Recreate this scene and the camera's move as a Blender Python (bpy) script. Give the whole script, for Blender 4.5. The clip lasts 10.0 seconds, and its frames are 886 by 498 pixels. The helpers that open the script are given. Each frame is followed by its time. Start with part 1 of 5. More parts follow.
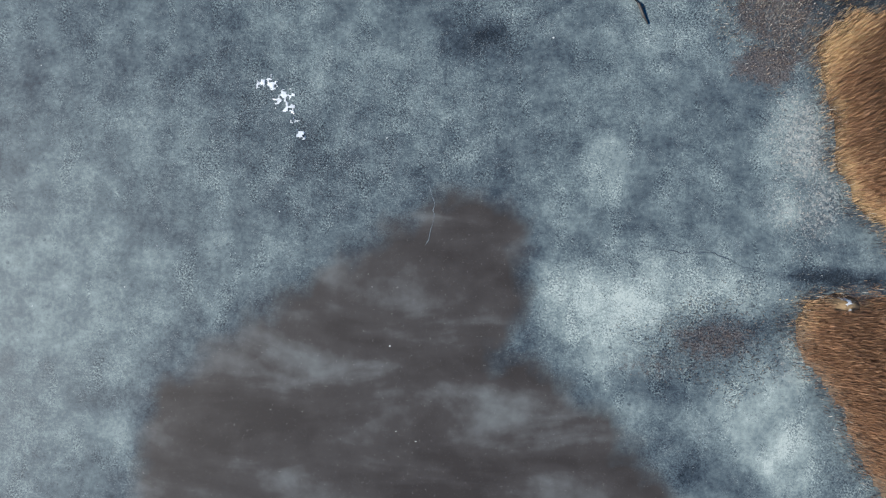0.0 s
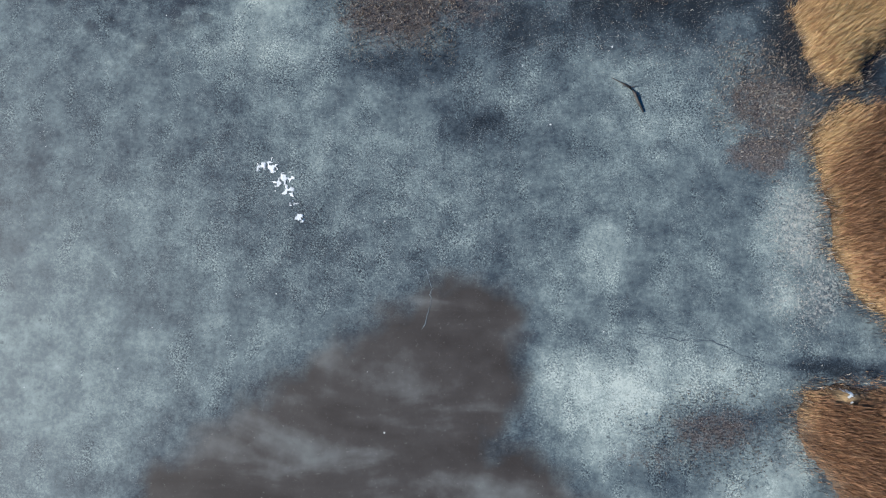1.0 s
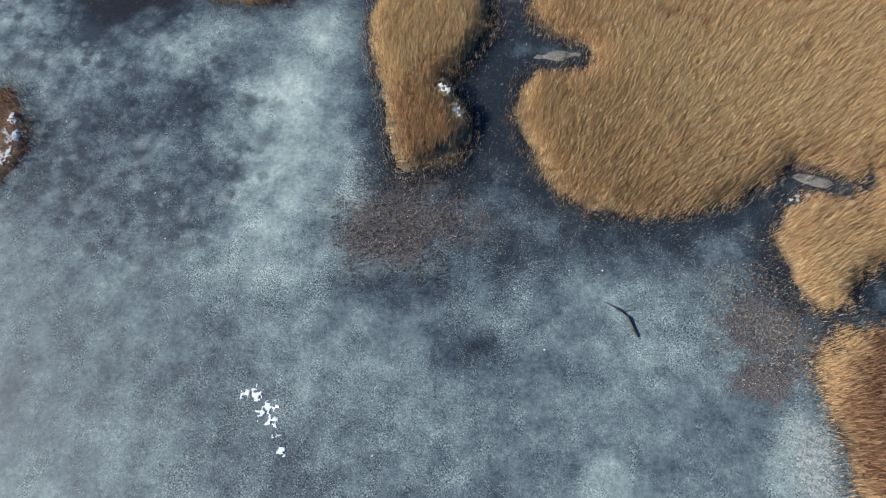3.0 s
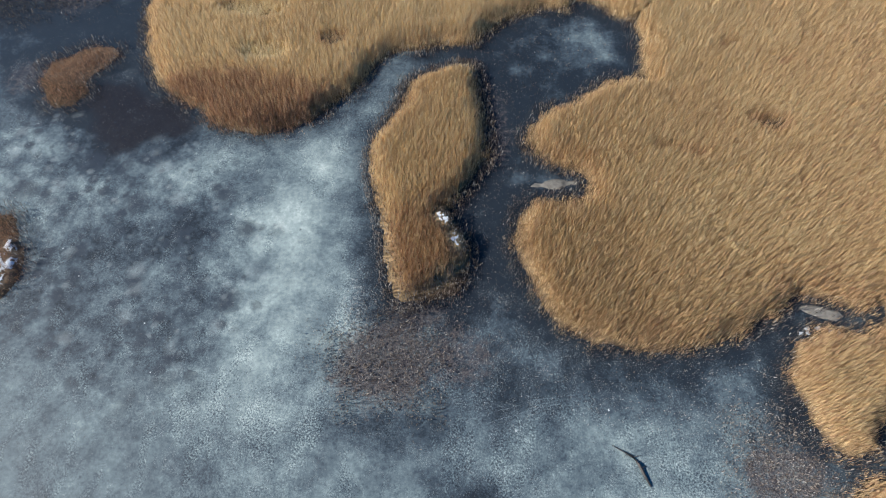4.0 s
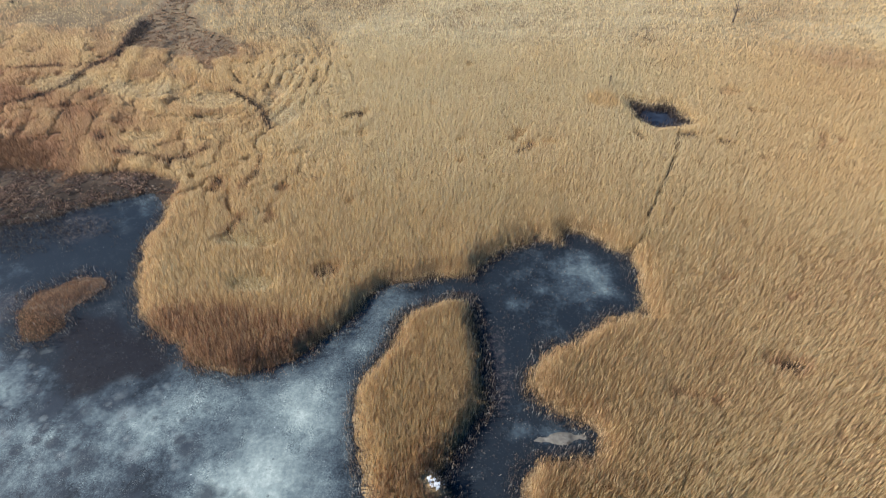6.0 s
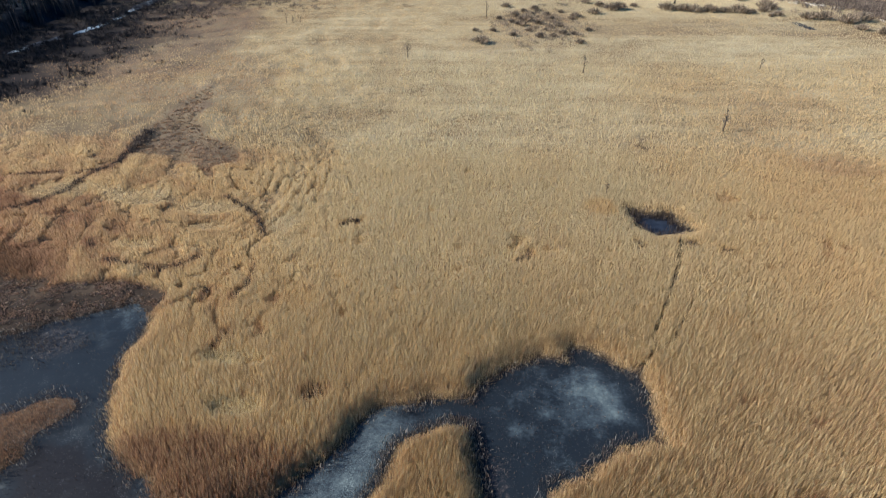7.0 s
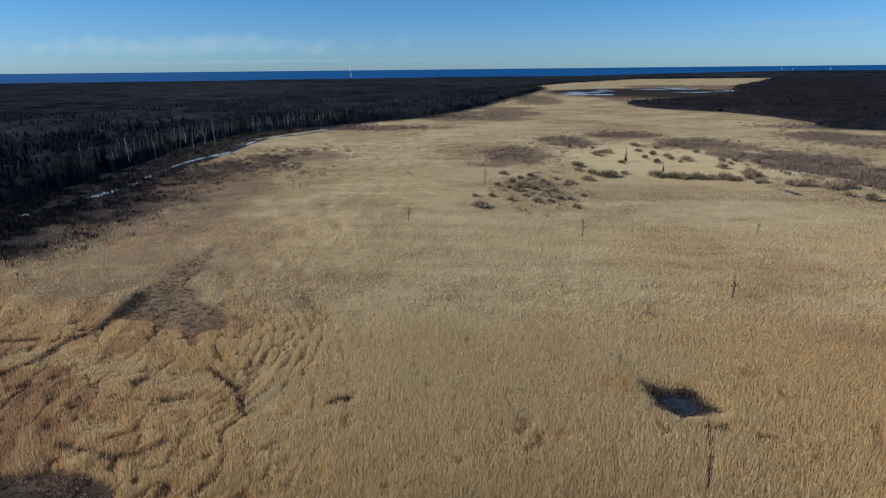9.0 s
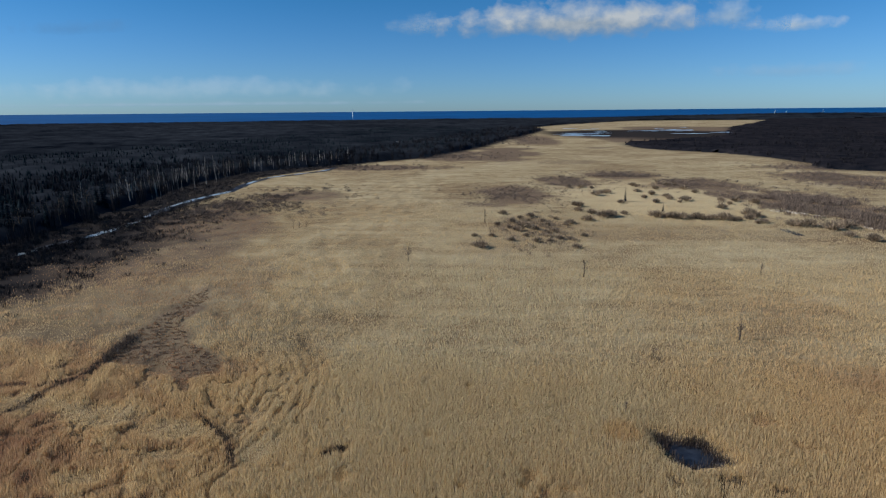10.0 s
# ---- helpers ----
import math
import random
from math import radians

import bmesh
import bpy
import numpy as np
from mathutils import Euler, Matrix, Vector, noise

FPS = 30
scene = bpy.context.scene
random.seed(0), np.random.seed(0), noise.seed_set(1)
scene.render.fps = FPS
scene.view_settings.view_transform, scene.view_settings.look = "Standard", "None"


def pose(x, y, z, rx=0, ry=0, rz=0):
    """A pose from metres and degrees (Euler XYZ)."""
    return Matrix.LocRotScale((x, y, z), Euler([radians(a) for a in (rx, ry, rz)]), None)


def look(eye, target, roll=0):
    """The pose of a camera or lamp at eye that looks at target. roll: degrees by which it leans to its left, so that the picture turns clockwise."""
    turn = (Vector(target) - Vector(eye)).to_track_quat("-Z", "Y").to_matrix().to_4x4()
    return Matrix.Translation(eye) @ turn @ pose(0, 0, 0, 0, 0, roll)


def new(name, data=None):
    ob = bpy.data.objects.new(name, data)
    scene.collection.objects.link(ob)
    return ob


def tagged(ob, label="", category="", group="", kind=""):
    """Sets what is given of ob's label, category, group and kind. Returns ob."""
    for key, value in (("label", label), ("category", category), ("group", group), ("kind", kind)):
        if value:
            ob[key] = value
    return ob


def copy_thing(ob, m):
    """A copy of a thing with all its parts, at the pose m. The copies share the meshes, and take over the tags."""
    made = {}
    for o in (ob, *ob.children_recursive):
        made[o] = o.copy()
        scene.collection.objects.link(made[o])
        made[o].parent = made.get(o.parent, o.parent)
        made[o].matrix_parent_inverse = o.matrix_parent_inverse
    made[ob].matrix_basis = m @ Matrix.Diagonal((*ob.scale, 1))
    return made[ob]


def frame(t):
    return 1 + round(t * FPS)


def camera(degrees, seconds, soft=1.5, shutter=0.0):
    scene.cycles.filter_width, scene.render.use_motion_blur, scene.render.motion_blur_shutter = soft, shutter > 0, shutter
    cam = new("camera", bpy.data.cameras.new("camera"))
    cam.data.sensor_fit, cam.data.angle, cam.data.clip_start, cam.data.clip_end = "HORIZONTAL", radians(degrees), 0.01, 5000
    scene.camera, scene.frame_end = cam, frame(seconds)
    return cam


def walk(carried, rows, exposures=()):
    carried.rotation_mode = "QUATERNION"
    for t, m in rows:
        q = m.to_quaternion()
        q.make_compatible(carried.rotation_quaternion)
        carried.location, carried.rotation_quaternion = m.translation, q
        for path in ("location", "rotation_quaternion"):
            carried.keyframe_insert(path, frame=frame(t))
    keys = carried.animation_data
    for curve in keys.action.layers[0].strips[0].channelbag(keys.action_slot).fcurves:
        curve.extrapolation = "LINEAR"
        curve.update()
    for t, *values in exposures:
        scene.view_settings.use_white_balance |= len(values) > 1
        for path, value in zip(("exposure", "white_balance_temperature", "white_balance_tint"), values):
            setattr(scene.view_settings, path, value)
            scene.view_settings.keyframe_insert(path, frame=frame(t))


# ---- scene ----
cam = camera(77.6, 10.0, 1.2)
PATH = [
    (0, (-0.278, 10.996, 57.499), (-0.308, 11.074, 55.5), -17.8),
    (0.5, (-0.195, 13.809, 57.579), (-0.232, 13.944, 55.584), -11.6),
    (1, (-0.116, 16.542, 57.762), (-0.159, 16.733, 55.771), -8.9),
    (1.5, (-0.043, 19.222, 57.963), (-0.091, 19.475, 55.98), -6.9),
    (2, (-0.007, 21.872, 58.126), (-0.062, 22.238, 56.161), -4.8),
    (2.5, (-0.032, 24.441, 58.257), (-0.094, 24.941, 56.321), -3.2),
    (2.7, (-0.037, 25.466, 58.28), (-0.1, 26.02, 56.359), -2.8),
    (3.8, (0.03, 31.067, 58.594), (-0.058, 31.946, 56.8), -1.9),
    (4, (0.06, 32.053, 58.623), (-0.032, 32.989, 56.858), -1.8),
    (4.5, (0.139, 34.512, 58.685), (0.037, 35.587, 57.001), -1.6),
    (5, (0.233, 36.912, 58.746), (0.123, 38.12, 57.156), -1.4),
    (5.5, (0.284, 39.351, 58.793), (0.165, 40.684, 57.307), -1.1),
    (6, (0.303, 41.774, 58.806), (0.177, 43.223, 57.434), -1.0),
    (6.2, (0.287, 42.768, 58.806), (0.168, 44.271, 57.492), -1.0),
    (7.3, (0.097, 48.184, 58.926), (-0.042, 49.889, 57.89), -0.7),
    (7.5, (0.061, 49.143, 58.936), (-0.079, 50.88, 57.955), -0.7),
    (8, (-0.023, 51.515, 58.98), (-0.168, 53.325, 58.141), -0.6),
    (8.5, (-0.073, 53.742, 59.001), (-0.222, 55.612, 58.307), -0.6),
    (9, (-0.065, 55.299, 58.986), (-0.215, 57.194, 58.366), -0.6),
    (9.5, (-0.108, 56.536, 58.973), (-0.259, 58.454, 58.426), -0.5),
    (10, (-0.217, 57.689, 58.926), (-0.368, 59.624, 58.44), -0.5),
]
walk(cam, [(t, look(eye, target, roll)) for t, eye, target, roll in PATH], [(0, 0.85), (2.7, 0.95), (4.5, 1.1), (6.0, 1.08), (7.5, 0.65), (8.5, 0.33), (10, 0.1)])

# ---- light ----
SUN_LEFT, SUN_UP = 100.0, 31.0  # degrees left of north, degrees over the horizon
world = bpy.data.worlds.new("sky")
scene.world = world
world.use_nodes = True
sky = world.node_tree.nodes.new("ShaderNodeTexSky")
sky.sky_type = "NISHITA"
sky.sun_disc = False
sky.sun_elevation = radians(SUN_UP)
sky.sun_rotation = radians(-SUN_LEFT)
sky.altitude = 900
sky.air_density = 1.0
sky.dust_density = 0.5
sky.ozone_density = 3.6
clear_air = world.node_tree.nodes.new("ShaderNodeMixRGB")
clear_air.blend_type = "MULTIPLY"
clear_air.inputs[0].default_value = 1.0
# thin haze over the sea, clearing with height
above = world.node_tree.nodes.new("ShaderNodeSeparateXYZ")
clearing = world.node_tree.nodes.new("ShaderNodeMapRange")
clearing.interpolation_type = "SMOOTHSTEP"
clearing.inputs[2].default_value = 0.3
haze = world.node_tree.nodes.new("ShaderNodeMixRGB")
haze.inputs[1].default_value, haze.inputs[2].default_value = (0.68, 1.07, 1.62, 1), (0.27, 0.98, 1.38, 1)
world.node_tree.links.new(world.node_tree.nodes.new("ShaderNodeTexCoord").outputs["Generated"], above.inputs[0])
world.node_tree.links.new(above.outputs[2], clearing.inputs[0])
world.node_tree.links.new(clearing.outputs[0], haze.inputs[0])
world.node_tree.links.new(haze.outputs[0], clear_air.inputs[2])
deep = world.node_tree.nodes.new("ShaderNodeHueSaturation")
deep.inputs["Saturation"].default_value = 1.02
world.node_tree.links.new(sky.outputs[0], clear_air.inputs[1])
world.node_tree.links.new(clear_air.outputs[0], deep.inputs["Color"])
world.node_tree.links.new(deep.outputs[0], world.node_tree.nodes["Background"].inputs[0])
world.node_tree.nodes["Background"].inputs[1].default_value = 0.06
sun = new("sun", bpy.data.lights.new("sun", "SUN"))
sun.data.energy = 5.0
sun.data.angle = radians(0.5)
sun.data.color = (1.0, 0.95, 0.87)
sun_from = Vector((-math.sin(radians(SUN_LEFT)) * math.cos(radians(SUN_UP)), math.cos(radians(SUN_LEFT)) * math.cos(radians(SUN_UP)), math.sin(radians(SUN_UP))))
sun.matrix_world = look(sun_from * 300, (0, 0, 0))

rng = np.random.default_rng(7)

# ---- fields over the plan ----
def hash2(ix, iy, seed):
    n = (ix * 374761393 + iy * 668265263 + seed * 1446647) & 0xFFFFFFFF
    n = ((n ^ (n >> 13)) * 1274126177) & 0xFFFFFFFF
    return ((n ^ (n >> 16)) & 0xFFFFFF) / 16777215.0


def lattice(x, y, seed):
    fx, fy = np.floor(x), np.floor(y)
    ix, iy = fx.astype(np.int64), fy.astype(np.int64)
    u, v = x - fx, y - fy
    u, v = u * u * (3 - 2 * u), v * v * (3 - 2 * v)
    low = hash2(ix, iy, seed) * (1 - u) + hash2(ix + 1, iy, seed) * u
    high = hash2(ix, iy + 1, seed) * (1 - u) + hash2(ix + 1, iy + 1, seed) * u
    return low * (1 - v) + high * v


def fbm(x, y, size, octaves=3, seed=1):
    """Smooth noise from -1 to 1 with its largest forms of the given size."""
    total, gain, weight = 0.0, 1.0, 0.0
    for n in range(octaves):
        total = total + gain * (2 * lattice(x / size + 17.3 * n, y / size - 9.1 * n, seed + n) - 1)
        weight, gain, size = weight + gain, gain * 0.55, size / 2.1
    return total / weight


def ramp01(a, b, v):
    k = np.clip((v - a) / (b - a), 0, 1)
    return k * k * (3 - 2 * k)


def segment(x, y, a, b):
    """Distance to a line from a to b, and how far along it."""
    dx, dy = b[0] - a[0], b[1] - a[1]
    k = np.clip(((x - a[0]) * dx + (y - a[1]) * dy) / (dx * dx + dy * dy), 0, 1)
    return np.hypot(x - a[0] - k * dx, y - a[1] - k * dy), k


def line_far(x, y, line):
    return np.min([segment(x, y, a, b)[0] for a, b in zip(line, line[1:])], axis=0)


def inside(x, y, ring):
    """Distance to the edge of a ring of points: positive inside."""
    odd, far = np.zeros(x.shape, bool), np.full(x.shape, 1e9)
    for a, b in zip(ring, ring[1:] + ring[:1]):
        far = np.minimum(far, segment(x, y, a, b)[0])
        if a[1] != b[1]:
            odd ^= ((a[1] > y) != (b[1] > y)) & (x < (b[0] - a[0]) * (y - a[1]) / (b[1] - a[1]) + a[0])
    return np.where(odd, far, -far)


def about(x, y, ring, reach=8.0):
    """As inside(), worked out only near the ring; farther off it is -reach."""
    (x0, y0), (x1, y1) = np.min(ring, axis=0) - reach, np.max(ring, axis=0) + reach
    near = (x > x0) & (x < x1) & (y > y0) & (y < y1)
    out = np.full(np.shape(x), -reach)
    out[near] = np.maximum(inside(x[near], y[near], ring), -reach)
    return out


def chain(x, y, beads):
    """A rounded form along beads of (x, y, radius): positive inside."""
    best = np.full(x.shape, -1e9)
    for a, b in zip(beads, beads[1:]):
        far, k = segment(x, y, a, b)
        best = np.maximum(best, a[2] + (b[2] - a[2]) * k - far)
    return best


def oval(x, y, o):
    """1 at the middle of an oval (x, y, rx, ry), 0 at its rim, negative outside."""
    return 1 - np.hypot((x - o[0]) / o[2], (y - o[1]) / o[3])


# The frozen lake: its open side lies south and west, its shore winds past a bay, a channel, a pond and two creeks.
BAY = [(-150, -90), (-150, 98), (-96, 101), (-78, 105), (-72, 107), (-66, 111), (-57, 114.5), (-53, 111.5), (-52, 101), (-50, 94)]
NORTH = [(-46.5, 87.5), (-40, 83), (-35, 80.2), (-30, 79), (-25, 79.8), (-21, 83), (-17, 87.5), (-14.8, 93), (-12.5, 96), (-8.8, 96.5), (-1, 98)]
POND = [(2.3, 101.5), (5.4, 104.6), (9.4, 106.4), (13, 106.1), (14.5, 108.5), (17.1, 107.9), (19.6, 106), (22.9, 104), (23.5, 98), (23.4, 92.6), (19.6, 92.2), (16.4, 89.9), (13.2, 86.9), (9.2, 85)]
COVE = [(7.4, 82.7), (6.9, 80.3), (8.1, 77.4), (11.2, 75.9), (13.8, 74.4), (14.3, 72.8), (13.4, 71.6), (11.2, 70.9), (8.2, 70.8), (5.8, 69.5), (5.3, 65.3)]
SOUTH = [(6.1, 61), (7.5, 58), (10.6, 54.2), (14.5, 52), (19.6, 51.5), (26, 52.2), (31.8, 54.8), (35, 56.6)]
CREEK = [(37.5, 59.2), (41, 58.9), (44, 57.8), (47, 58.8), (46.8, 57.4), (43.5, 56), (39, 56.2), (36.0, 54.4), (34.6, 51.8), (34.2, 49.8), (35.6, 46.2), (37.0, 43.2)]
EAST = [(38.8, 42.0), (41.5, 42.2), (42.6, 44.8), (45.8, 47.5), (60, 52), (60, 44), (47, 41.5), (40, 40.5), (36.8, 37), (37.2, 32.8), (38.2, 28.7), (39.2, 24.6)]
OUTLET = [(41, 20), (45, 16.5), (62, 14.8), (62, 12), (44.8, 11.1), (36.4, 9.9), (35.2, 7.9), (36.5, 3.9), (40, -1.6), (43.7, -8.2), (50, -22), (60, -90)]
LAKE = BAY + NORTH + POND + COVE + SOUTH + CREEK + EAST + OUTLET
ISLAND = [(-9.6, 90.2), (-11.4, 84.6), (-13.1, 80.6), (-14.0, 76.9), (-13.5, 72.6), (-12.0, 68.7), (-10.7, 64.4), (-9.9, 60.3), (-9.1, 56.9), (-6.9, 55.3), (-3.4, 56.1), (-0.8, 57.5), (0.6, 61.0), (0.4, 64.0),
          (-1.1, 66.1), (-2.4, 67.8), (-1.1, 71.0), (0.9, 74.2), (2.4, 76.4), (2.2, 80.2), (1.4, 85.4), (0.6, 90.1), (-0.4, 93.6), (-3.3, 94.2), (-6.4, 92.0)]
ISLET = [(-61.8, 84.0), (-64.4, 87.7), (-64.4, 90.5), (-61.0, 93.1), (-58.2, 94.9), (-54.3, 94.8), (-53.2, 92.6), (-55.3, 89.9), (-56.8, 87.6), (-55.4, 85.0), (-56.6, 83.0), (-59.6, 82.2)]
TUSSOCK = [(-58.5, 63, 2.0), (-57, 57, 4.3), (-57, 53, 3.0)]
POOL = (36.4, 145.2, 4.9, 3.4)
POOL_RIM = [(30.9, 150.5), (34.2, 149.7), (39, 148.9), (41.1, 145.4), (42.1, 142.3), (38.1, 141.1), (34.5, 140.2), (32.3, 142), (31.1, 145.6)]
TRENCHES = [[(38.5, 139), (36.5, 132.3), (31.8, 121), (26.6, 110.5), (26.5, 107.7), (22.3, 103.2)], [(35, 119.5), (29.3, 109.6), (26.5, 107.7)]]
# Hollows where the reeds have fallen, as rounded chains.
HOLLOWS_WEST = [
    [(-28.2, 139.8, 0.8), (-24.6, 141.8, 0.7)],
    [(-90.3, 166, 1), (-91.3, 176, 1.7), (-93.3, 187, 1.7)],
    [(-56, 151, 0.6), (-49.3, 145.3, 0.5), (-46.4, 143, 0.6), (-42, 135.3, 0.4)],
    [(-41, 116, 0.6), (-39.6, 119, 0.7), (-40.5, 125, 0.2)],
    [(-46.3, 115, 0.6), (-45.8, 118, 0.2)],
    [(-39.4, 104.7, 0.4), (-38.1, 107.5, 0.6)],
    [(-97, 160, 0.4), (-89.5, 163.5, 0.5)],
]
HOLLOWS_BAY = [
    [(-112, 158, 0.5), (-101, 161, 0.5)],
    [(-90, 168.5, 0.5), (-93.3, 158.6, 0.6), (-94.3, 150.2, 0.5), (-98.1, 144.9, 0.6), (-103, 141, 0.5)],
    [(-75.5, 131.1, 0.8), (-74, 130.2, 0.4)],
    [(-68.7, 125.8, 0.9), (-63.2, 124.2, 0.6), (-56, 123, 0.7), (-51.9, 127.5, 0.4)],
]
HOLLOWS_EAST = [
    [(-34.1, 106.3, 0.4), (-32.6, 107.8, 0.3)],
    [(-28.4, 118.3, 0.4), (-28, 119.5, 0.3)],
    [(45, 134.5, 0.6), (47, 134.4, 0.4)],
    [(29.9, 136.5, 0.6), (30.6, 134.8, 0.4)],
    [(7, 129.1, 0.4), (9.6, 131.6, 0.3)],
    [(39.1, 181.5, 0.4), (40.8, 180, 0.4)],
    [(-22.3, 96.6, 1.4), (-21, 97, 1)],
    [(39, 84.4, 0.9), (40.5, 84.2, 0.7)],
    [(38.7, 136.3, 1), (40.4, 136.7, 0.9)],
]
HOLLOWS = HOLLOWS_WEST + HOLLOWS_BAY + HOLLOWS_EAST
# Snow lies here instead of reeds.
CLEARED = [[(-55.6, 60.2, 0.9), (-55.2, 55, 1.3)], [(-57.4, 52.5, 0.8), (-57.3, 51.5, 0.8)], [(-3.7, 66.9, 0.9), (-2.6, 66.6, 0.9)], [(-1.7, 64.2, 0.9), (-1.3, 63.2, 0.8)], [(44.6, 8.3, 0.8), (45.4, 8, 0.8)], [(39.6, 10, 0.7), (40.4, 10, 0.7)]]
STUBBLE_CLEARING = [(-90.6, 171.4), (-94.4, 187.4), (-95.3, 206.9), (-93.9, 229), (-87.3, 217.7), (-85.6, 200.4), (-75.6, 184.7), (-63.2, 176.8), (-60.3, 168.5), (-65.1, 164.8), (-60, 156.2), (-65, 159.1), (-71.7, 168.6), (-76.8, 172.2), (-83.3, 171.2)]
SEDGE_SHORE = [(-64, 115.5, 13, 5), (-84, 111, 17, 10), (-100, 112, 18, 12)]
MATTED = [(-40, 140.5, 3.5, 4), (-55, 138.5, 5, 2.5), (-76, 150, 12, 6), (-67, 131, 7, 2.5), (-35, 102.2, 6, 1.8), (-31, 93.7, 4, 2), (-95, 152, 16, 6), (-118, 190, 20, 8), (-60, 146, 9, 4)]


class Chart:
    """A field worked out once on a fine grid and read back between its points."""

    def __init__(self, x0, x1, y0, y1, step, field):
        self.x0, self.y0, self.step = x0, y0, step
        gx, gy = np.meshgrid(np.arange(x0, x1 + step, step), np.arange(y0, y1 + step, step))
        self.v = field if isinstance(field, np.ndarray) else field(gx, gy)

    def __call__(self, x, y):
        u, v = (x - self.x0) / self.step, (y - self.y0) / self.step
        h, w = self.v.shape
        u, v = np.clip(u, 0, w - 1.001), np.clip(v, 0, h - 1.001)
        i, j = u.astype(int), v.astype(int)
        fu, fv, g = u - i, v - j, self.v
        return (g[j, i] * (1 - fu) + g[j, i + 1] * fu) * (1 - fv) + (g[j + 1, i] * (1 - fu) + g[j + 1, i + 1] * fu) * fv


def shore_field(x, y):
    land = -inside(x, y, LAKE)
    for ring in (ISLAND, ISLET):
        land = np.maximum(land, about(x, y, ring, 30.0))
    land = np.maximum(land, chain(x, y, TUSSOCK))
    land = np.minimum(land, -about(x, y, POOL_RIM, 30.0) + 0.5)
    return land + 0.7 * fbm(x, y, 5.0, 3, 11) + 0.45 * fbm(x, y, 1.3, 2, 12)


shore_chart = Chart(-150, 90, -80, 165, 0.5, shore_field)


def shore(x, y):
    """Metres inland from the edge of the ice; negative out on the ice."""
    near = (x > -150) & (x < 90) & (y > -80) & (y < 165)
    return np.where(near, shore_chart(x, y), 30.0)


def ground_height(x, y):
    x, y = np.asarray(x, float), np.asarray(y, float)
    land = shore(x, y)
    west = ramp01(-18, -48, x) * ramp01(98, 122, y) * ramp01(-200, -150, x)
    waves = fbm(x + 0.7 * y, y * 0.5 - 0.45 * x, 6, 4, 28)
    z = 0.12 + 0.1 * fbm(x, y, 6, 3, 3) + (0.45 * ramp01(0.8, 5, land) + 0.55 * ramp01(100, 135, y)) * (1 - west * (0.3 + 0.7 * waves)) + 0.45 * ramp01(135, 215, y)
    for beads in CLEARED:
        near = (np.abs(x - beads[0][0]) < 5) & (np.abs(y - beads[0][1]) < 9)
        if near.any():
            z = np.where(near, np.maximum(z, (0.55 if beads[0][0] < -50 else 1.5) * ramp01(-1.0, 0.3, chain(x, y, beads)) * ramp01(-0.5, 0.5, land)), z)
    return np.where(land < 1.5, -0.5 + (z + 0.5) * ramp01(-1.2, 0.8, land), z)


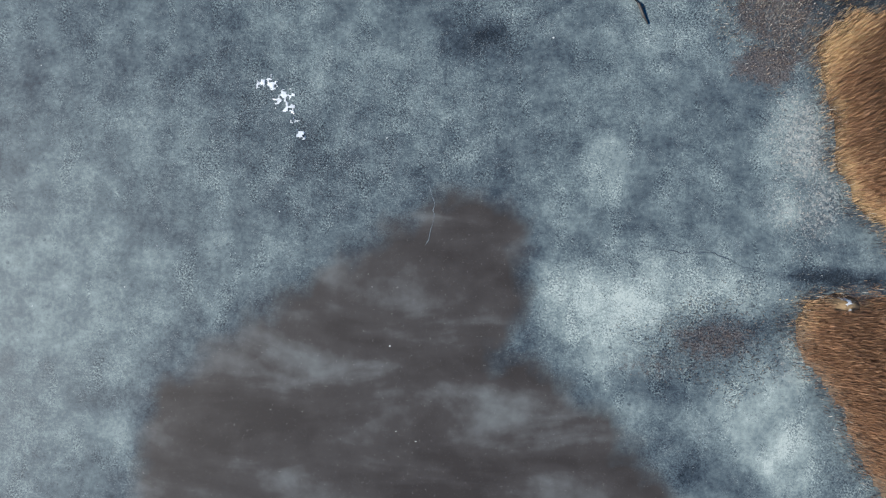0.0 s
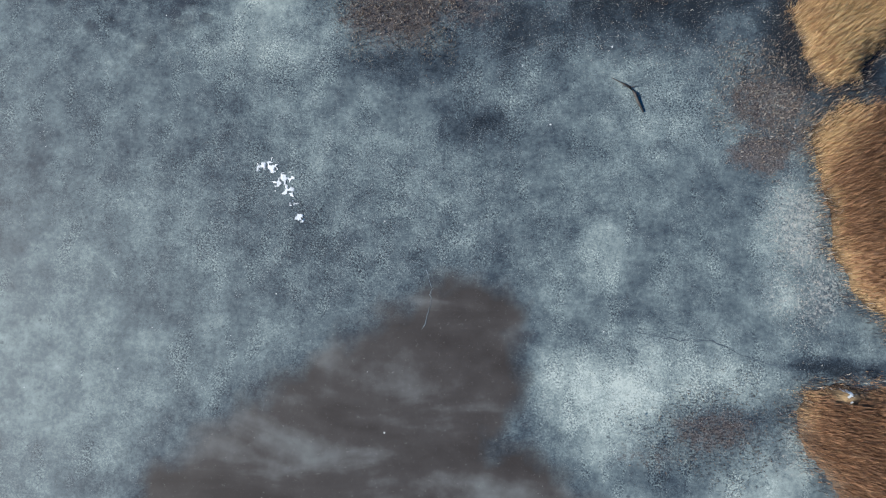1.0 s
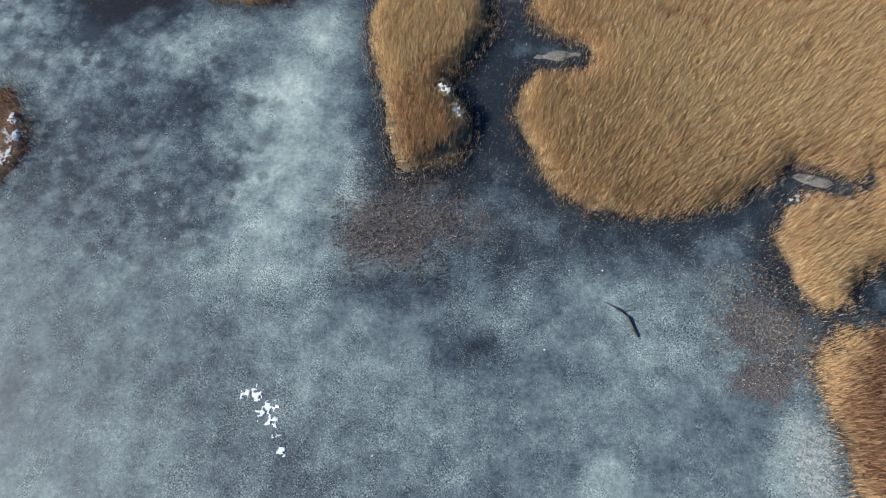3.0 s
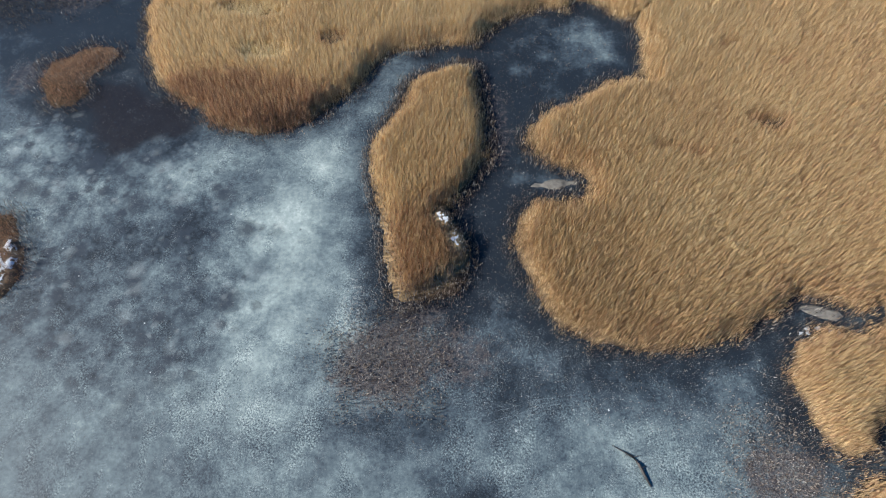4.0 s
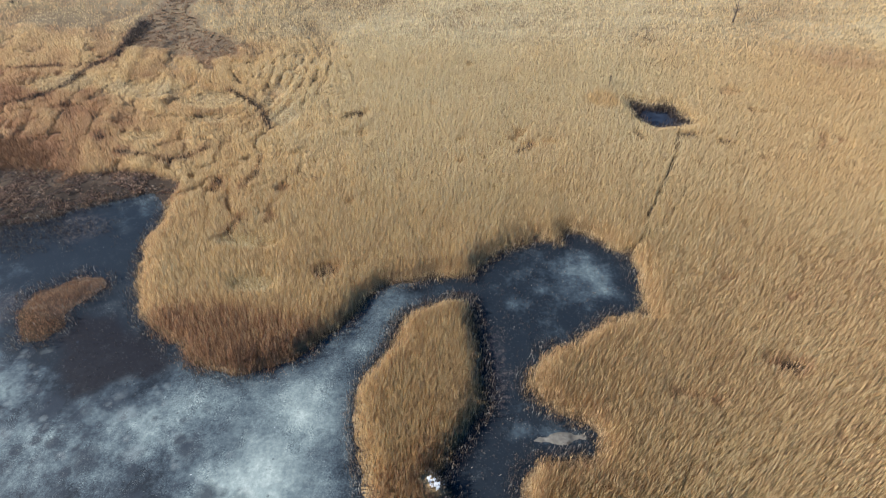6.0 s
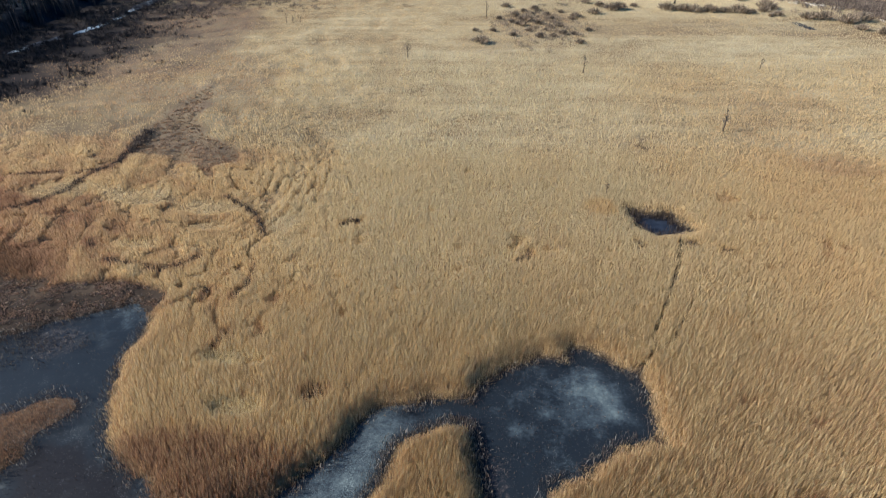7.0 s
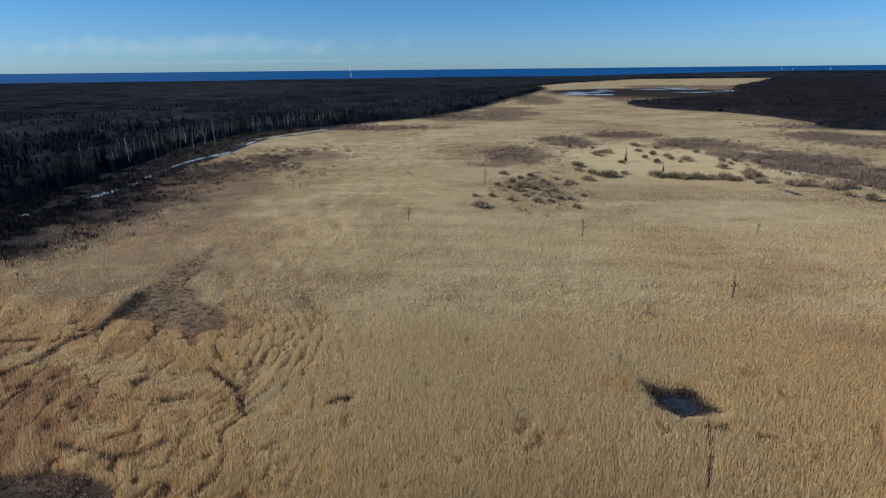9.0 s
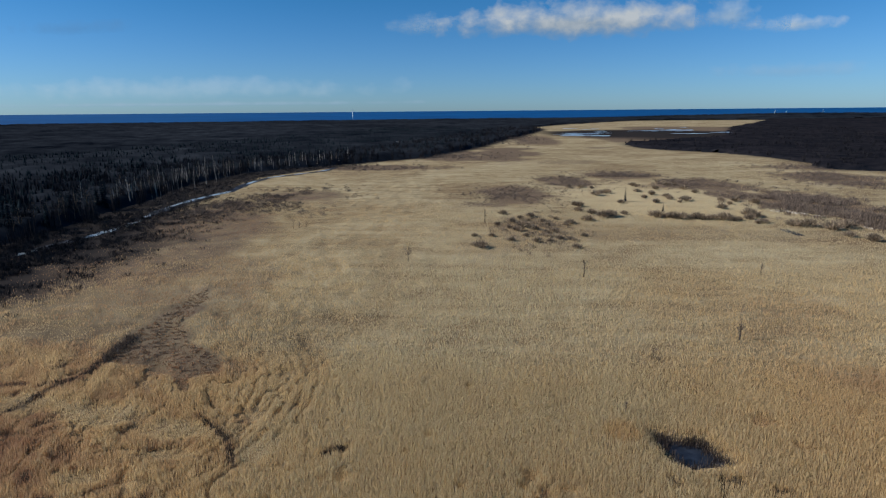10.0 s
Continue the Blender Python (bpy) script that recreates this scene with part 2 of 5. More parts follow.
def reed_state(x, y):
    """For places in the marsh: how thick the reeds stand, their height, and their tone from rust (0) over tan (1) to bleached (2)."""
    land = shore(x, y)
    thick = ramp01(-0.9, 2.3, land + 1.0 * fbm(x, y, 2.2, 2, 21) + 0.8 * fbm(x, y, 0.7, 1, 35))
    height = 0.85 + 1.45 * ramp01(-0.3, 3.0, land) + 0.3 * fbm(x, y, 9, 3, 22) + 0.15 * fbm(x, y, 1.7, 2, 23)
    tone = 1.0 + 0.45 * ramp01(80, 155, y) + 0.2 * fbm(x, y, 14, 3, 24) + 0.4 * fbm(x * 0.6, y, 55, 3, 34) * ramp01(100, 150, y) - 0.25 * (1 - ramp01(0.5, 5, land))
    # rust-brown stands: the south end of the island, the outlet's banks, the point by the bay
    for cx, cy, rx, ry, k in ((-5, 60, 9, 11, 0.35), (52, 0, 22, 13, 1.3), (47, 29, 10, 13, 1.0), (-33, 83, 16, 8, 0.6), (-72, 112, 22, 7, 0.6), (-59, 91, 8, 6, 0.9), (-57, 57, 7, 9, 1.0), (-95, 120, 25, 10, 0.5), (-112, 150, 26, 9, 0.4), (25, 149.5, 4, 4, 0.6)):
        tone = tone - k * ramp01(-0.1, 0.5, oval(x, y, (cx, cy, rx, ry)) + 0.25 * fbm(x, y, 5, 2, 25))
    tone = tone - 0.32 * ramp01(22, 75, x) * ramp01(300, 220, y)
    for line in TRENCHES:
        far = line_far(x, y, line) + 0.2 * fbm(x, y, 2.0, 2, 26)
        thick = thick * (1 - (0.97 if line is TRENCHES[0] else 0.85) * ramp01(0.36, 0.12, far))
    # hollows: fewer stems, with the shade around them put into a darker tone
    for beads in HOLLOWS:
        deep = chain(x, y, beads) + 0.9 * fbm(x, y, 1.8, 3, 27)
        thick = thick * (1 - 0.85 * ramp01(-0.5, 0.4, deep))
        tone = tone - 0.4 * ramp01(-1.0, 0.0, deep)
    for beads in CLEARED:
        thick = thick * ramp01(0.1, -0.5, chain(x, y, beads))
    west = ramp01(-18, -48, x) * ramp01(98, 122, y)
    waves = fbm(x + 0.7 * y, y * 0.5 - 0.45 * x, 6, 4, 28)
    folds = np.abs(fbm(x + 0.3 * y, 0.6 * y - 0.3 * x, 7, 3, 37))
    height = height * (1 - west * (0.12 + 0.3 * waves + 0.45 * ramp01(0.07, 0.0, folds)))
    tone = tone - west * (0.3 + 0.42 * waves)
    thick = thick * (1 - west * np.maximum(0.5 * ramp01(0.3, 0.6, waves), 0.55 * ramp01(0.05, 0.0, folds)))
    # wind-laid rings in the west of the marsh
    for cx, cy, r0, r1, pitch, mid in ((-78, 156, 24, 46, 2.6, 0.05), (-33, 115, 7, 13, 3.0, 3.5)):
        r, turn = np.hypot(x - cx, y - cy), np.arctan2(y - cy, x - cx)
        off = np.abs((turn - mid + math.pi) % (2 * math.pi) - math.pi)
        zone = ramp01(r0, r0 + 3, r) * ramp01(r1, r1 - 4, r) * ramp01(0.95, 0.55, off)
        broken = ramp01(-0.35, 0.25, fbm(x, y, 5, 3, 40))
        ring = broken * ramp01(0.35, 0.9, np.sin(2 * math.pi * r / pitch + 2.6 * fbm(x, y, 8, 3, 29)))
        height = height * (1 - 0.26 * zone * ring)
        thick = thick * (1 - 0.2 * zone * ring)
        tone = tone - 0.2 * zone * ring
    bare = ramp01(-1.5, 1.0, about(x, y, STUBBLE_CLEARING) + 2.5 * fbm(x, y, 9, 3, 30))
    height, thick, tone = height * (1 - 0.72 * bare), thick * (1 - 0.45 * bare), tone - 0.75 * bare
    for o in MATTED:
        laid = ramp01(0.0, 0.6, oval(x, y, o) + 0.5 * fbm(x, y, 7, 3, 31))
        height, tone = height * (1 - 0.35 * laid), tone + 0.5 * laid
    sedge = np.zeros(np.shape(x))
    for o in SEDGE_SHORE:
        sedge = np.maximum(sedge, ramp01(-0.05, 0.25, oval(x, y, o) + 0.3 * fbm(x, y, 5, 3, 38)))
    patchy = ramp01(-0.25, 0.35, fbm(x, y, 2.4, 3, 39))
    height, tone, thick = height * (1 - 0.66 * sedge), tone + (0.1 - tone) * sedge, thick * (1 - sedge * (0.86 + 0.14 * patchy))
    isle = about(x, y, ISLAND)
    thick = np.where(isle > -2, thick * ramp01(-0.4, 2.2, isle + 1.6 * fbm(x, y, 3, 3, 33) - 1.6 * ramp01(66, 56, y)), thick)
    # single tufts of darker stems
    tuft = ramp01(0.52, 0.72, fbm(x, y, 3.4, 2, 32)) * ramp01(8, 14, land)
    tone, height = tone - 0.45 * tuft, height * (1 - 0.25 * tuft)
    small = ramp01(-2, -0.5, np.maximum(about(x, y, ISLET), chain(x, y, TUSSOCK)))
    height, tone = height * (1 - 0.65 * small), tone - 1.05 * small + 0.6 * small * fbm(x, y, 1.1, 2, 41)
    thick = np.maximum(thick, 0.85 * small * ramp01(-0.3, 0.6, land) * ramp01(-0.5, 0.0, fbm(x, y, 1.6, 2, 42)))
    return thick, np.clip(height, 0.25, 3.2), np.clip(tone, 0, 2)


def charts(x0, x1, y0, y1, step, field):
    """A field of several numbers, each as a chart of its own."""
    gx, gy = np.meshgrid(np.arange(x0, x1 + step, step), np.arange(y0, y1 + step, step))
    return [Chart(x0, x1, y0, y1, step, v.reshape(gx.shape)) for v in field(gx.ravel(), gy.ravel())]


# ---- materials ----
class Mat:
    """A node material with short ways to add nodes."""

    def __init__(self, name):
        self.m = bpy.data.materials.new(name)
        self.m.use_nodes = True
        self.nt = self.m.node_tree
        self.b = self.nt.nodes["Principled BSDF"]
        self.out = self.nt.nodes["Material Output"]
        self.pos = self.nt.nodes.new("ShaderNodeTexCoord").outputs["Object"]

    def link(self, a, b):
        self.nt.links.new(a, b)

    def put(self, socket, v):
        if isinstance(v, bpy.types.NodeSocket):
            self.nt.links.new(v, socket)
        elif isinstance(v, tuple) and len(v) == 3 and socket.type == "RGBA":
            socket.default_value = (*v, 1)
        else:
            socket.default_value = v

    def scaled(self, sx, sy, sz, turn=0.0):
        n = self.nt.nodes.new("ShaderNodeMapping")
        self.link(self.pos, n.inputs[0])
        n.inputs[2].default_value, n.inputs[3].default_value = (0, 0, turn), (sx, sy, sz)
        return n.outputs[0]

    def noise(self, scale, detail=4.0, rough=0.55, warp=0.0, vector=None):
        n = self.nt.nodes.new("ShaderNodeTexNoise")
        self.link(vector or self.pos, n.inputs["Vector"])
        n.inputs["Scale"].default_value, n.inputs["Detail"].default_value = scale, detail
        n.inputs["Roughness"].default_value, n.inputs["Distortion"].default_value = rough, warp
        return n.outputs[0]

    def rounds(self, scale, low, high, soft, turn=0.0):
        """Soft rounds of many sizes strewn over the plan, with uneven rims: 1 at a middle, 0 outside."""
        n = self.nt.nodes.new("ShaderNodeTexVoronoi")
        self.link(self.scaled(1, 1, 0, turn), n.inputs["Vector"])
        n.inputs["Scale"].default_value = scale
        parts = self.nt.nodes.new("ShaderNodeSeparateColor")
        self.link(n.outputs["Color"], parts.inputs[0])
        reach = self.span(parts.outputs[0], 0, 1, low, high)
        rim = self.calc("MULTIPLY", self.calc("SUBTRACT", self.noise(scale * 3.2, 4, 0.6), 0.5), 0.55)
        return self.span(self.calc("SUBTRACT", self.calc("ADD", reach, rim), n.outputs["Distance"]), 0.0, soft)

    def field(self, name):
        n = self.nt.nodes.new("ShaderNodeAttribute")
        n.attribute_name = name
        return n.outputs["Fac"]

    def island(self):
        return self.nt.nodes.new("ShaderNodeNewGeometry").outputs["Random Per Island"]

    def each(self):
        return self.nt.nodes.new("ShaderNodeObjectInfo").outputs["Random"]

    def calc(self, op, a, b=0.0, clamp=False):
        n = self.nt.nodes.new("ShaderNodeMath")
        n.operation, n.use_clamp = op, clamp
        self.put(n.inputs[0], a)
        self.put(n.inputs[1], b)
        return n.outputs[0]

    def span(self, v, a, b, c=0.0, d=1.0):
        n = self.nt.nodes.new("ShaderNodeMapRange")
        for k, w in enumerate((v, a, b, c, d)):
            self.put(n.inputs[k], w)
        return n.outputs[0]

    def mix(self, f, a, b):
        n = self.nt.nodes.new("ShaderNodeMixRGB")
        self.put(n.inputs[0], f)
        self.put(n.inputs[1], a)
        self.put(n.inputs[2], b)
        return n.outputs[0]

    def ramp(self, f, stops):
        n = self.nt.nodes.new("ShaderNodeValToRGB")
        self.link(f, n.inputs[0])
        while len(n.color_ramp.elements) < len(stops):
            n.color_ramp.elements.new(0.5)
        for e, (p, c) in zip(n.color_ramp.elements, stops):
            e.position, e.color = p, (*c, 1)
        return n.outputs[0]

    def done(self, colour, rough=0.8, metal=0.0, bump=None, strength=0.5, depth=0.05, spec=0.5):
        self.put(self.b.inputs["Base Color"], colour)
        self.put(self.b.inputs["Roughness"], rough)
        self.b.inputs["Metallic"].default_value = metal
        self.put(self.b.inputs["Specular IOR Level"], spec)
        if bump is not None:
            n = self.nt.nodes.new("ShaderNodeBump")
            n.inputs["Strength"].default_value, n.inputs["Distance"].default_value = strength, depth
            self.link(bump, n.inputs["Height"])
            self.link(n.outputs[0], self.b.inputs["Normal"])
        return self.m


def make_ice():
    m = Mat("lake_ice")
    large, mid, fine, grit = m.noise(0.075, 4, 0.55), m.noise(0.34, 5, 0.6), m.noise(1.9, 5, 0.66), m.noise(5.0, 3, 0.8)
    f = m.calc("ADD", m.calc("MULTIPLY", large, 0.5), m.calc("MULTIPLY", mid, 0.85))
    f = m.calc("ADD", f, m.calc("MULTIPLY", fine, 0.62))
    rough_zone = m.span(m.calc("ADD", m.noise(0.11, 3, 0.5, 0, m.scaled(1, 1, 1, 0.9)), m.calc("MULTIPLY", m.field("frost"), 0.16)), 0.4, 0.6, 0.15, 1.1)
    f = m.calc("ADD", f, m.calc("MULTIPLY", m.calc("SUBTRACT", grit, 0.5), rough_zone))
    # streaks of coarse frost, bright grains beside dark pores
    streak = m.calc("ADD", m.noise(1.0, 4, 0.62, 0.0, m.scaled(0.42, 0.17, 0.1, 0.35)), m.calc("MULTIPLY", m.field("frost"), 0.07))
    streak = m.calc("MULTIPLY", m.span(streak, 0.53, 0.63), m.span(m.field("mud"), 0.1, 0.6, 1.0, 0.1))
    f = m.calc("ADD", f, m.calc("MULTIPLY", m.calc("SUBTRACT", m.noise(5.5, 2, 0.7, 0, m.scaled(1, 1, 1, 0.6)), 0.5), m.calc("MULTIPLY", streak, 1.9)))
    f = m.calc("ADD", m.calc("SUBTRACT", f, 0.585), m.field("pale"))
    f = m.calc("ADD", f, m.calc("MULTIPLY", m.calc("SUBTRACT", m.noise(0.55, 3, 0.55, 0, m.scaled(1, 1, 1, 0.5)), 0.5), m.calc("MULTIPLY", m.field("spots"), 0.7)))
    colour = m.ramp(f, [(0.0, (0.012, 0.017, 0.023)), (0.24, (0.041, 0.056, 0.068)), (0.5, (0.103, 0.133, 0.141)), (0.8, (0.225, 0.272, 0.26)), (1.0, (0.36, 0.405, 0.375))])
    # thawed dark rounds and pale rounds of refrozen slush
    spotty = m.field("spots")
    dark_spots = m.calc("MAXIMUM", m.rounds(0.26, -0.2, 0.62, 0.3), m.rounds(0.55, -0.3, 0.6, 0.24))
    colour = m.mix(m.calc("MULTIPLY", dark_spots, m.calc("MULTIPLY", spotty, 0.8)), colour, (0.022, 0.029, 0.039))
    pale_spots = m.calc("MAXIMUM", m.rounds(0.36, -0.5, 0.55, 0.3, 1.1), m.rounds(0.8, -0.6, 0.55, 0.3, 2.3))
    colour = m.mix(m.calc("MULTIPLY", pale_spots, m.calc("MULTIPLY", spotty, 0.2)), colour, (0.31, 0.345, 0.335))
    # shallow water over mud, in soft swells
    swell = m.noise(1.0, 4, 0.5, 0.5, m.scaled(0.06, 0.17, 0.1, -0.25))
    mud = m.ramp(m.calc("ADD", swell, m.calc("MULTIPLY", m.calc("SUBTRACT", mid, 0.5), 0.3)), [(0.36, (0.032, 0.028, 0.026)), (0.5, (0.047, 0.043, 0.041)), (0.6, (0.08, 0.08, 0.078)), (0.72, (0.125, 0.135, 0.132))])
    colour = m.mix(m.span(m.calc("ADD", m.field("mud"), m.calc("MULTIPLY", m.calc("SUBTRACT", mid, 0.5), 0.5)), 0.2, 0.85), colour, mud)
    dry = m.span(m.field("mud"), 0.1, 0.6, 1.0, 0.12)
    # drowned sedge: brown-grey litter under and in the ice
    litter = m.mix(m.span(m.noise(5.0, 4, 0.8), 0.38, 0.66), (0.018, 0.016, 0.018), (0.15, 0.125, 0.115))
    k = m.calc("ADD", m.field("stain"), m.calc("MULTIPLY", m.calc("SUBTRACT", m.noise(1.4, 6, 0.85), 0.5), 3.4))
    colour = m.mix(m.span(k, 0.35, 0.8, 0.0, 0.85), colour, litter)
    colour = m.mix(m.calc("MULTIPLY", m.field("drowned"), 0.92), colour, m.mix(fine, (0.005, 0.005, 0.007), (0.015, 0.013, 0.015)))
    # bleached straw frozen in near the banks
    k = m.calc("ADD", m.field("straw"), m.calc("MULTIPLY", m.calc("SUBTRACT", m.noise(2.2, 6, 0.85), 0.5), 4.0))
    colour = m.mix(m.span(k, 0.45, 0.9, 0.0, 0.75), colour, m.mix(grit, (0.2, 0.205, 0.19), (0.52, 0.52, 0.47)))
    # clusters of frost grains and dark motes
    rows = m.noise(1.0, 5, 0.72, 0.0, m.scaled(0.55, 0.4, 0.1, 0.3))
    rows = m.calc("MULTIPLY", m.span(m.calc("ADD", rows, m.calc("MULTIPLY", m.field("frost"), 0.09)), 0.5, 0.66), dry)
    grain = m.span(m.noise(7.0, 3, 0.85), 0.57, 0.66)
    colour = m.mix(m.calc("MULTIPLY", m.calc("MULTIPLY", grain, rows), 0.75), colour, (0.46, 0.5, 0.48))
    motes = m.span(m.noise(4.6, 2, 0.85, 0, m.scaled(1, 1, 1, 1.0)), 0.37, 0.43, 1.0, 0.0)
    colour = m.mix(m.calc("MULTIPLY", motes, m.calc("MULTIPLY", m.span(rows, 0, 1, 0.12, 0.8), dry)), colour, (0.028, 0.034, 0.043))
    pores = m.calc("MULTIPLY", m.rounds(1.3, -0.75, 0.32, 0.12, 1.7), m.span(m.noise(0.16, 3, 0.5, 0, m.scaled(1, 1, 1, 2.2)), 0.48, 0.58))
    colour = m.mix(m.calc("MULTIPLY", pores, m.calc("MULTIPLY", dry, 0.65)), colour, (0.028, 0.036, 0.047))
    flecks = m.rounds(0.9, -0.6, 0.06, 0.05, 0.4)
    colour = m.mix(m.calc("MULTIPLY", flecks, 0.8), colour, (0.6, 0.62, 0.6))
    return m.done(colour, m.span(f, 0.1, 0.7, 0.5, 0.7), bump=m.calc("ADD", fine, m.calc("MULTIPLY", grit, 1.0)), strength=0.25, depth=0.03, spec=0.16)


def make_ground():
    m = Mat("marsh_litter")
    broad, patch, fine = m.noise(0.012, 5, 0.6, 0.5), m.noise(0.09, 6, 0.62, 0.3), m.noise(2.2, 5, 0.7)
    streak = m.noise(1.0, 5, 0.65, 0.3, m.scaled(0.02, 0.1, 0.1, -0.1))
    f = m.calc("ADD", m.calc("MULTIPLY", broad, 0.55), m.calc("MULTIPLY", patch, 0.45))
    f = m.calc("ADD", f, m.calc("MULTIPLY", m.calc("SUBTRACT", streak, 0.5), 0.5))
    tan = m.ramp(f, [(0.36, (0.22, 0.16, 0.098)), (0.5, (0.352, 0.282, 0.17)), (0.64, (0.475, 0.4, 0.255))])
    tan = m.mix(m.span(fine, 0.35, 0.7, 0.35, 0.0), tan, (0.13, 0.08, 0.04))
    colour = m.mix(m.field("near"), tan, m.mix(fine, (0.22, 0.15, 0.082), (0.53, 0.375, 0.2)))
    colour = m.mix(m.calc("MULTIPLY", m.field("straw"), 0.55), colour, (0.56, 0.45, 0.27))
    # wet mud, and painted shade of wave troughs, trenches and hollows
    colour = m.mix(m.calc("MULTIPLY", m.field("wet_shade"), 0.97), colour, (0.038, 0.03, 0.026))
    brown = m.mix(m.noise(0.25, 5, 0.7), (0.08, 0.058, 0.045), (0.23, 0.17, 0.118))
    k = m.calc("ADD", m.field("brown"), m.calc("MULTIPLY", m.calc("SUBTRACT", patch, 0.5), 0.9))
    colour = m.mix(m.span(k, 0.3, 0.75), colour, brown)
    # woods' floor, and the painted shade of the strip before them
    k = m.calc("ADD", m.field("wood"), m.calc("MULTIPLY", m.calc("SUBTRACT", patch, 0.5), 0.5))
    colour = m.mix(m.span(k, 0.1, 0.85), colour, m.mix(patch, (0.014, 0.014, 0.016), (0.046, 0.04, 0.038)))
    return m.done(colour, 0.9, bump=m.calc("ADD", fine, m.calc("MULTIPLY", patch, 6.0)), strength=0.6, depth=0.25, spec=0.0)


def make_reed(name, rust, tan, bleached, spread=1.0):
    m = Mat(name)
    r = m.island()
    tone = m.calc("ADD", m.calc("SUBTRACT", m.field("tone"), 0.62 * spread), m.calc("MULTIPLY", spread, m.ramp(r, [(0.0, (0.16, 0.16, 0.16)), (0.14, (0.4, 0.4, 0.4)), (0.3, (0.54, 0.54, 0.54)), (1.0, (1.0, 1.0, 1.0))])))
    colour = m.ramp(m.calc("MULTIPLY", tone, 0.5), [(0.0, tuple(0.42 * c for c in rust)), (0.15, rust), (0.5, tan), (0.85, bleached)])
    colour = m.mix(m.span(m.noise(0.8, 4, 0.6), 0.35, 0.7, 0.22, 0.0), colour, rust)
    m.done(colour, 0.65, spec=0.25 * min(spread, 1.0))
    thin = m.nt.nodes.new("ShaderNodeBsdfTranslucent")
    m.link(colour, thin.inputs[0])
    both = m.nt.nodes.new("ShaderNodeMixShader")
    both.inputs[0].default_value = 0.34 if spread == 1 else 0.48
    m.link(m.b.outputs[0], both.inputs[1])
    m.link(thin.outputs[0], both.inputs[2])
    m.link(both.outputs[0], m.out.inputs[0])
    return m.m


def make_grainy(name, dark, light, scale, rough=0.85, spec=0.2, islands=0.0, bump=0.4, depth=0.03):
    m = Mat(name)
    f = m.calc("ADD", m.noise(scale, 6, 0.65, 0.2), m.calc("MULTIPLY", m.calc("SUBTRACT", m.island(), 0.5), islands))
    f = m.calc("ADD", f, m.calc("MULTIPLY", m.calc("SUBTRACT", m.noise(scale * 0.13, 3), 0.5), 0.6))
    return m.done(m.ramp(f, [(0.3, dark), (0.7, light)]), rough, bump=m.noise(scale * 2.5, 4), strength=bump, depth=depth, spec=spec)


ICE = make_ice()
GROUND = make_ground()
REED = make_reed("dry_reed", (0.36, 0.207, 0.125), (0.64, 0.482, 0.26), (0.64, 0.56, 0.365))
FAR_REED = make_reed("far_reed", (0.37, 0.215, 0.13), (0.635, 0.476, 0.258), (0.63, 0.54, 0.345), 0.35)
STALK = make_reed("dark_stalk", (0.055, 0.043, 0.04), (0.18, 0.135, 0.1), (0.46, 0.43, 0.38))
SEDGE = make_grainy("dry_sedge", (0.2, 0.125, 0.075), (0.62, 0.44, 0.27), 0.8, 0.85, 0.15, 0.9)
SHORE_SEDGE = make_grainy("shore_sedge", (0.13, 0.09, 0.065), (0.58, 0.42, 0.3), 0.8, 0.85, 0.0, 1.4)
SNOW = make_grainy("old_snow", (0.4, 0.43, 0.45), (0.66, 0.68, 0.69), 3.0, 0.7, 0.3, 0.3, 0.6, 0.05)
SLUSH = make_grainy("dirty_snow", (0.06, 0.055, 0.047), (0.17, 0.158, 0.137), 1.2, 0.8, 0.2, 0.4)
TWIG = make_grainy("bare_twigs", (0.065, 0.05, 0.043), (0.22, 0.17, 0.135), 0.8, 0.85, 0.15, 0.7)
WILLOW = make_grainy("willow_twigs", (0.11, 0.085, 0.062), (0.34, 0.26, 0.185), 0.6, 0.85, 0.15, 0.7)
BARK = make_grainy("dark_bark", (0.035, 0.028, 0.022), (0.12, 0.095, 0.075), 2.5, 0.9, 0.15)
BIRCH = make_grainy("birch_bark", (0.12, 0.11, 0.1), (0.5, 0.47, 0.43), 1.6, 0.75, 0.2)
# forest colours: near black and bluish, with cloud shade and distance painted in
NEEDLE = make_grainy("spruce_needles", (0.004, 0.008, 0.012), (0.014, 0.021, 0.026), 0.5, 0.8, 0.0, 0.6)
BRUSH = make_grainy("shaded_brush", (0.012, 0.012, 0.014), (0.05, 0.045, 0.046), 0.3, 0.9, 0.0, 0.6)
WOODTWIG = make_grainy("shaded_twigs", (0.006, 0.007, 0.01), (0.032, 0.03, 0.034), 0.05, 0.9, 0.0, 0.5)
# broad dark bands in the canopy colour stand for cloud shade
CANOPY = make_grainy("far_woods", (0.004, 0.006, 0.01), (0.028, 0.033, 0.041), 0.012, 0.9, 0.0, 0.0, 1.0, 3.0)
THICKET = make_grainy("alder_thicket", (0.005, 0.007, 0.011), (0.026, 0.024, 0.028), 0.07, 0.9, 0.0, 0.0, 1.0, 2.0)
FLOOD = make_grainy("flood_ice", (0.1, 0.16, 0.23), (0.45, 0.53, 0.58), 0.05, 0.3, 0.5, 0.0, 0.2)
DITCH = make_grainy("ditch_ice", (0.01, 0.012, 0.017), (0.045, 0.05, 0.062), 0.16, 0.6, 0.1, 0.0, 0.2)
PAINT = make_grainy("white_paint", (0.7, 0.7, 0.7), (0.82, 0.82, 0.82), 0.2, 0.5, 0.4)
DEBRIS = make_grainy("bleached_wood", (0.3, 0.26, 0.21), (0.62, 0.56, 0.47), 1.0, 0.85, 0.2, 0.5)
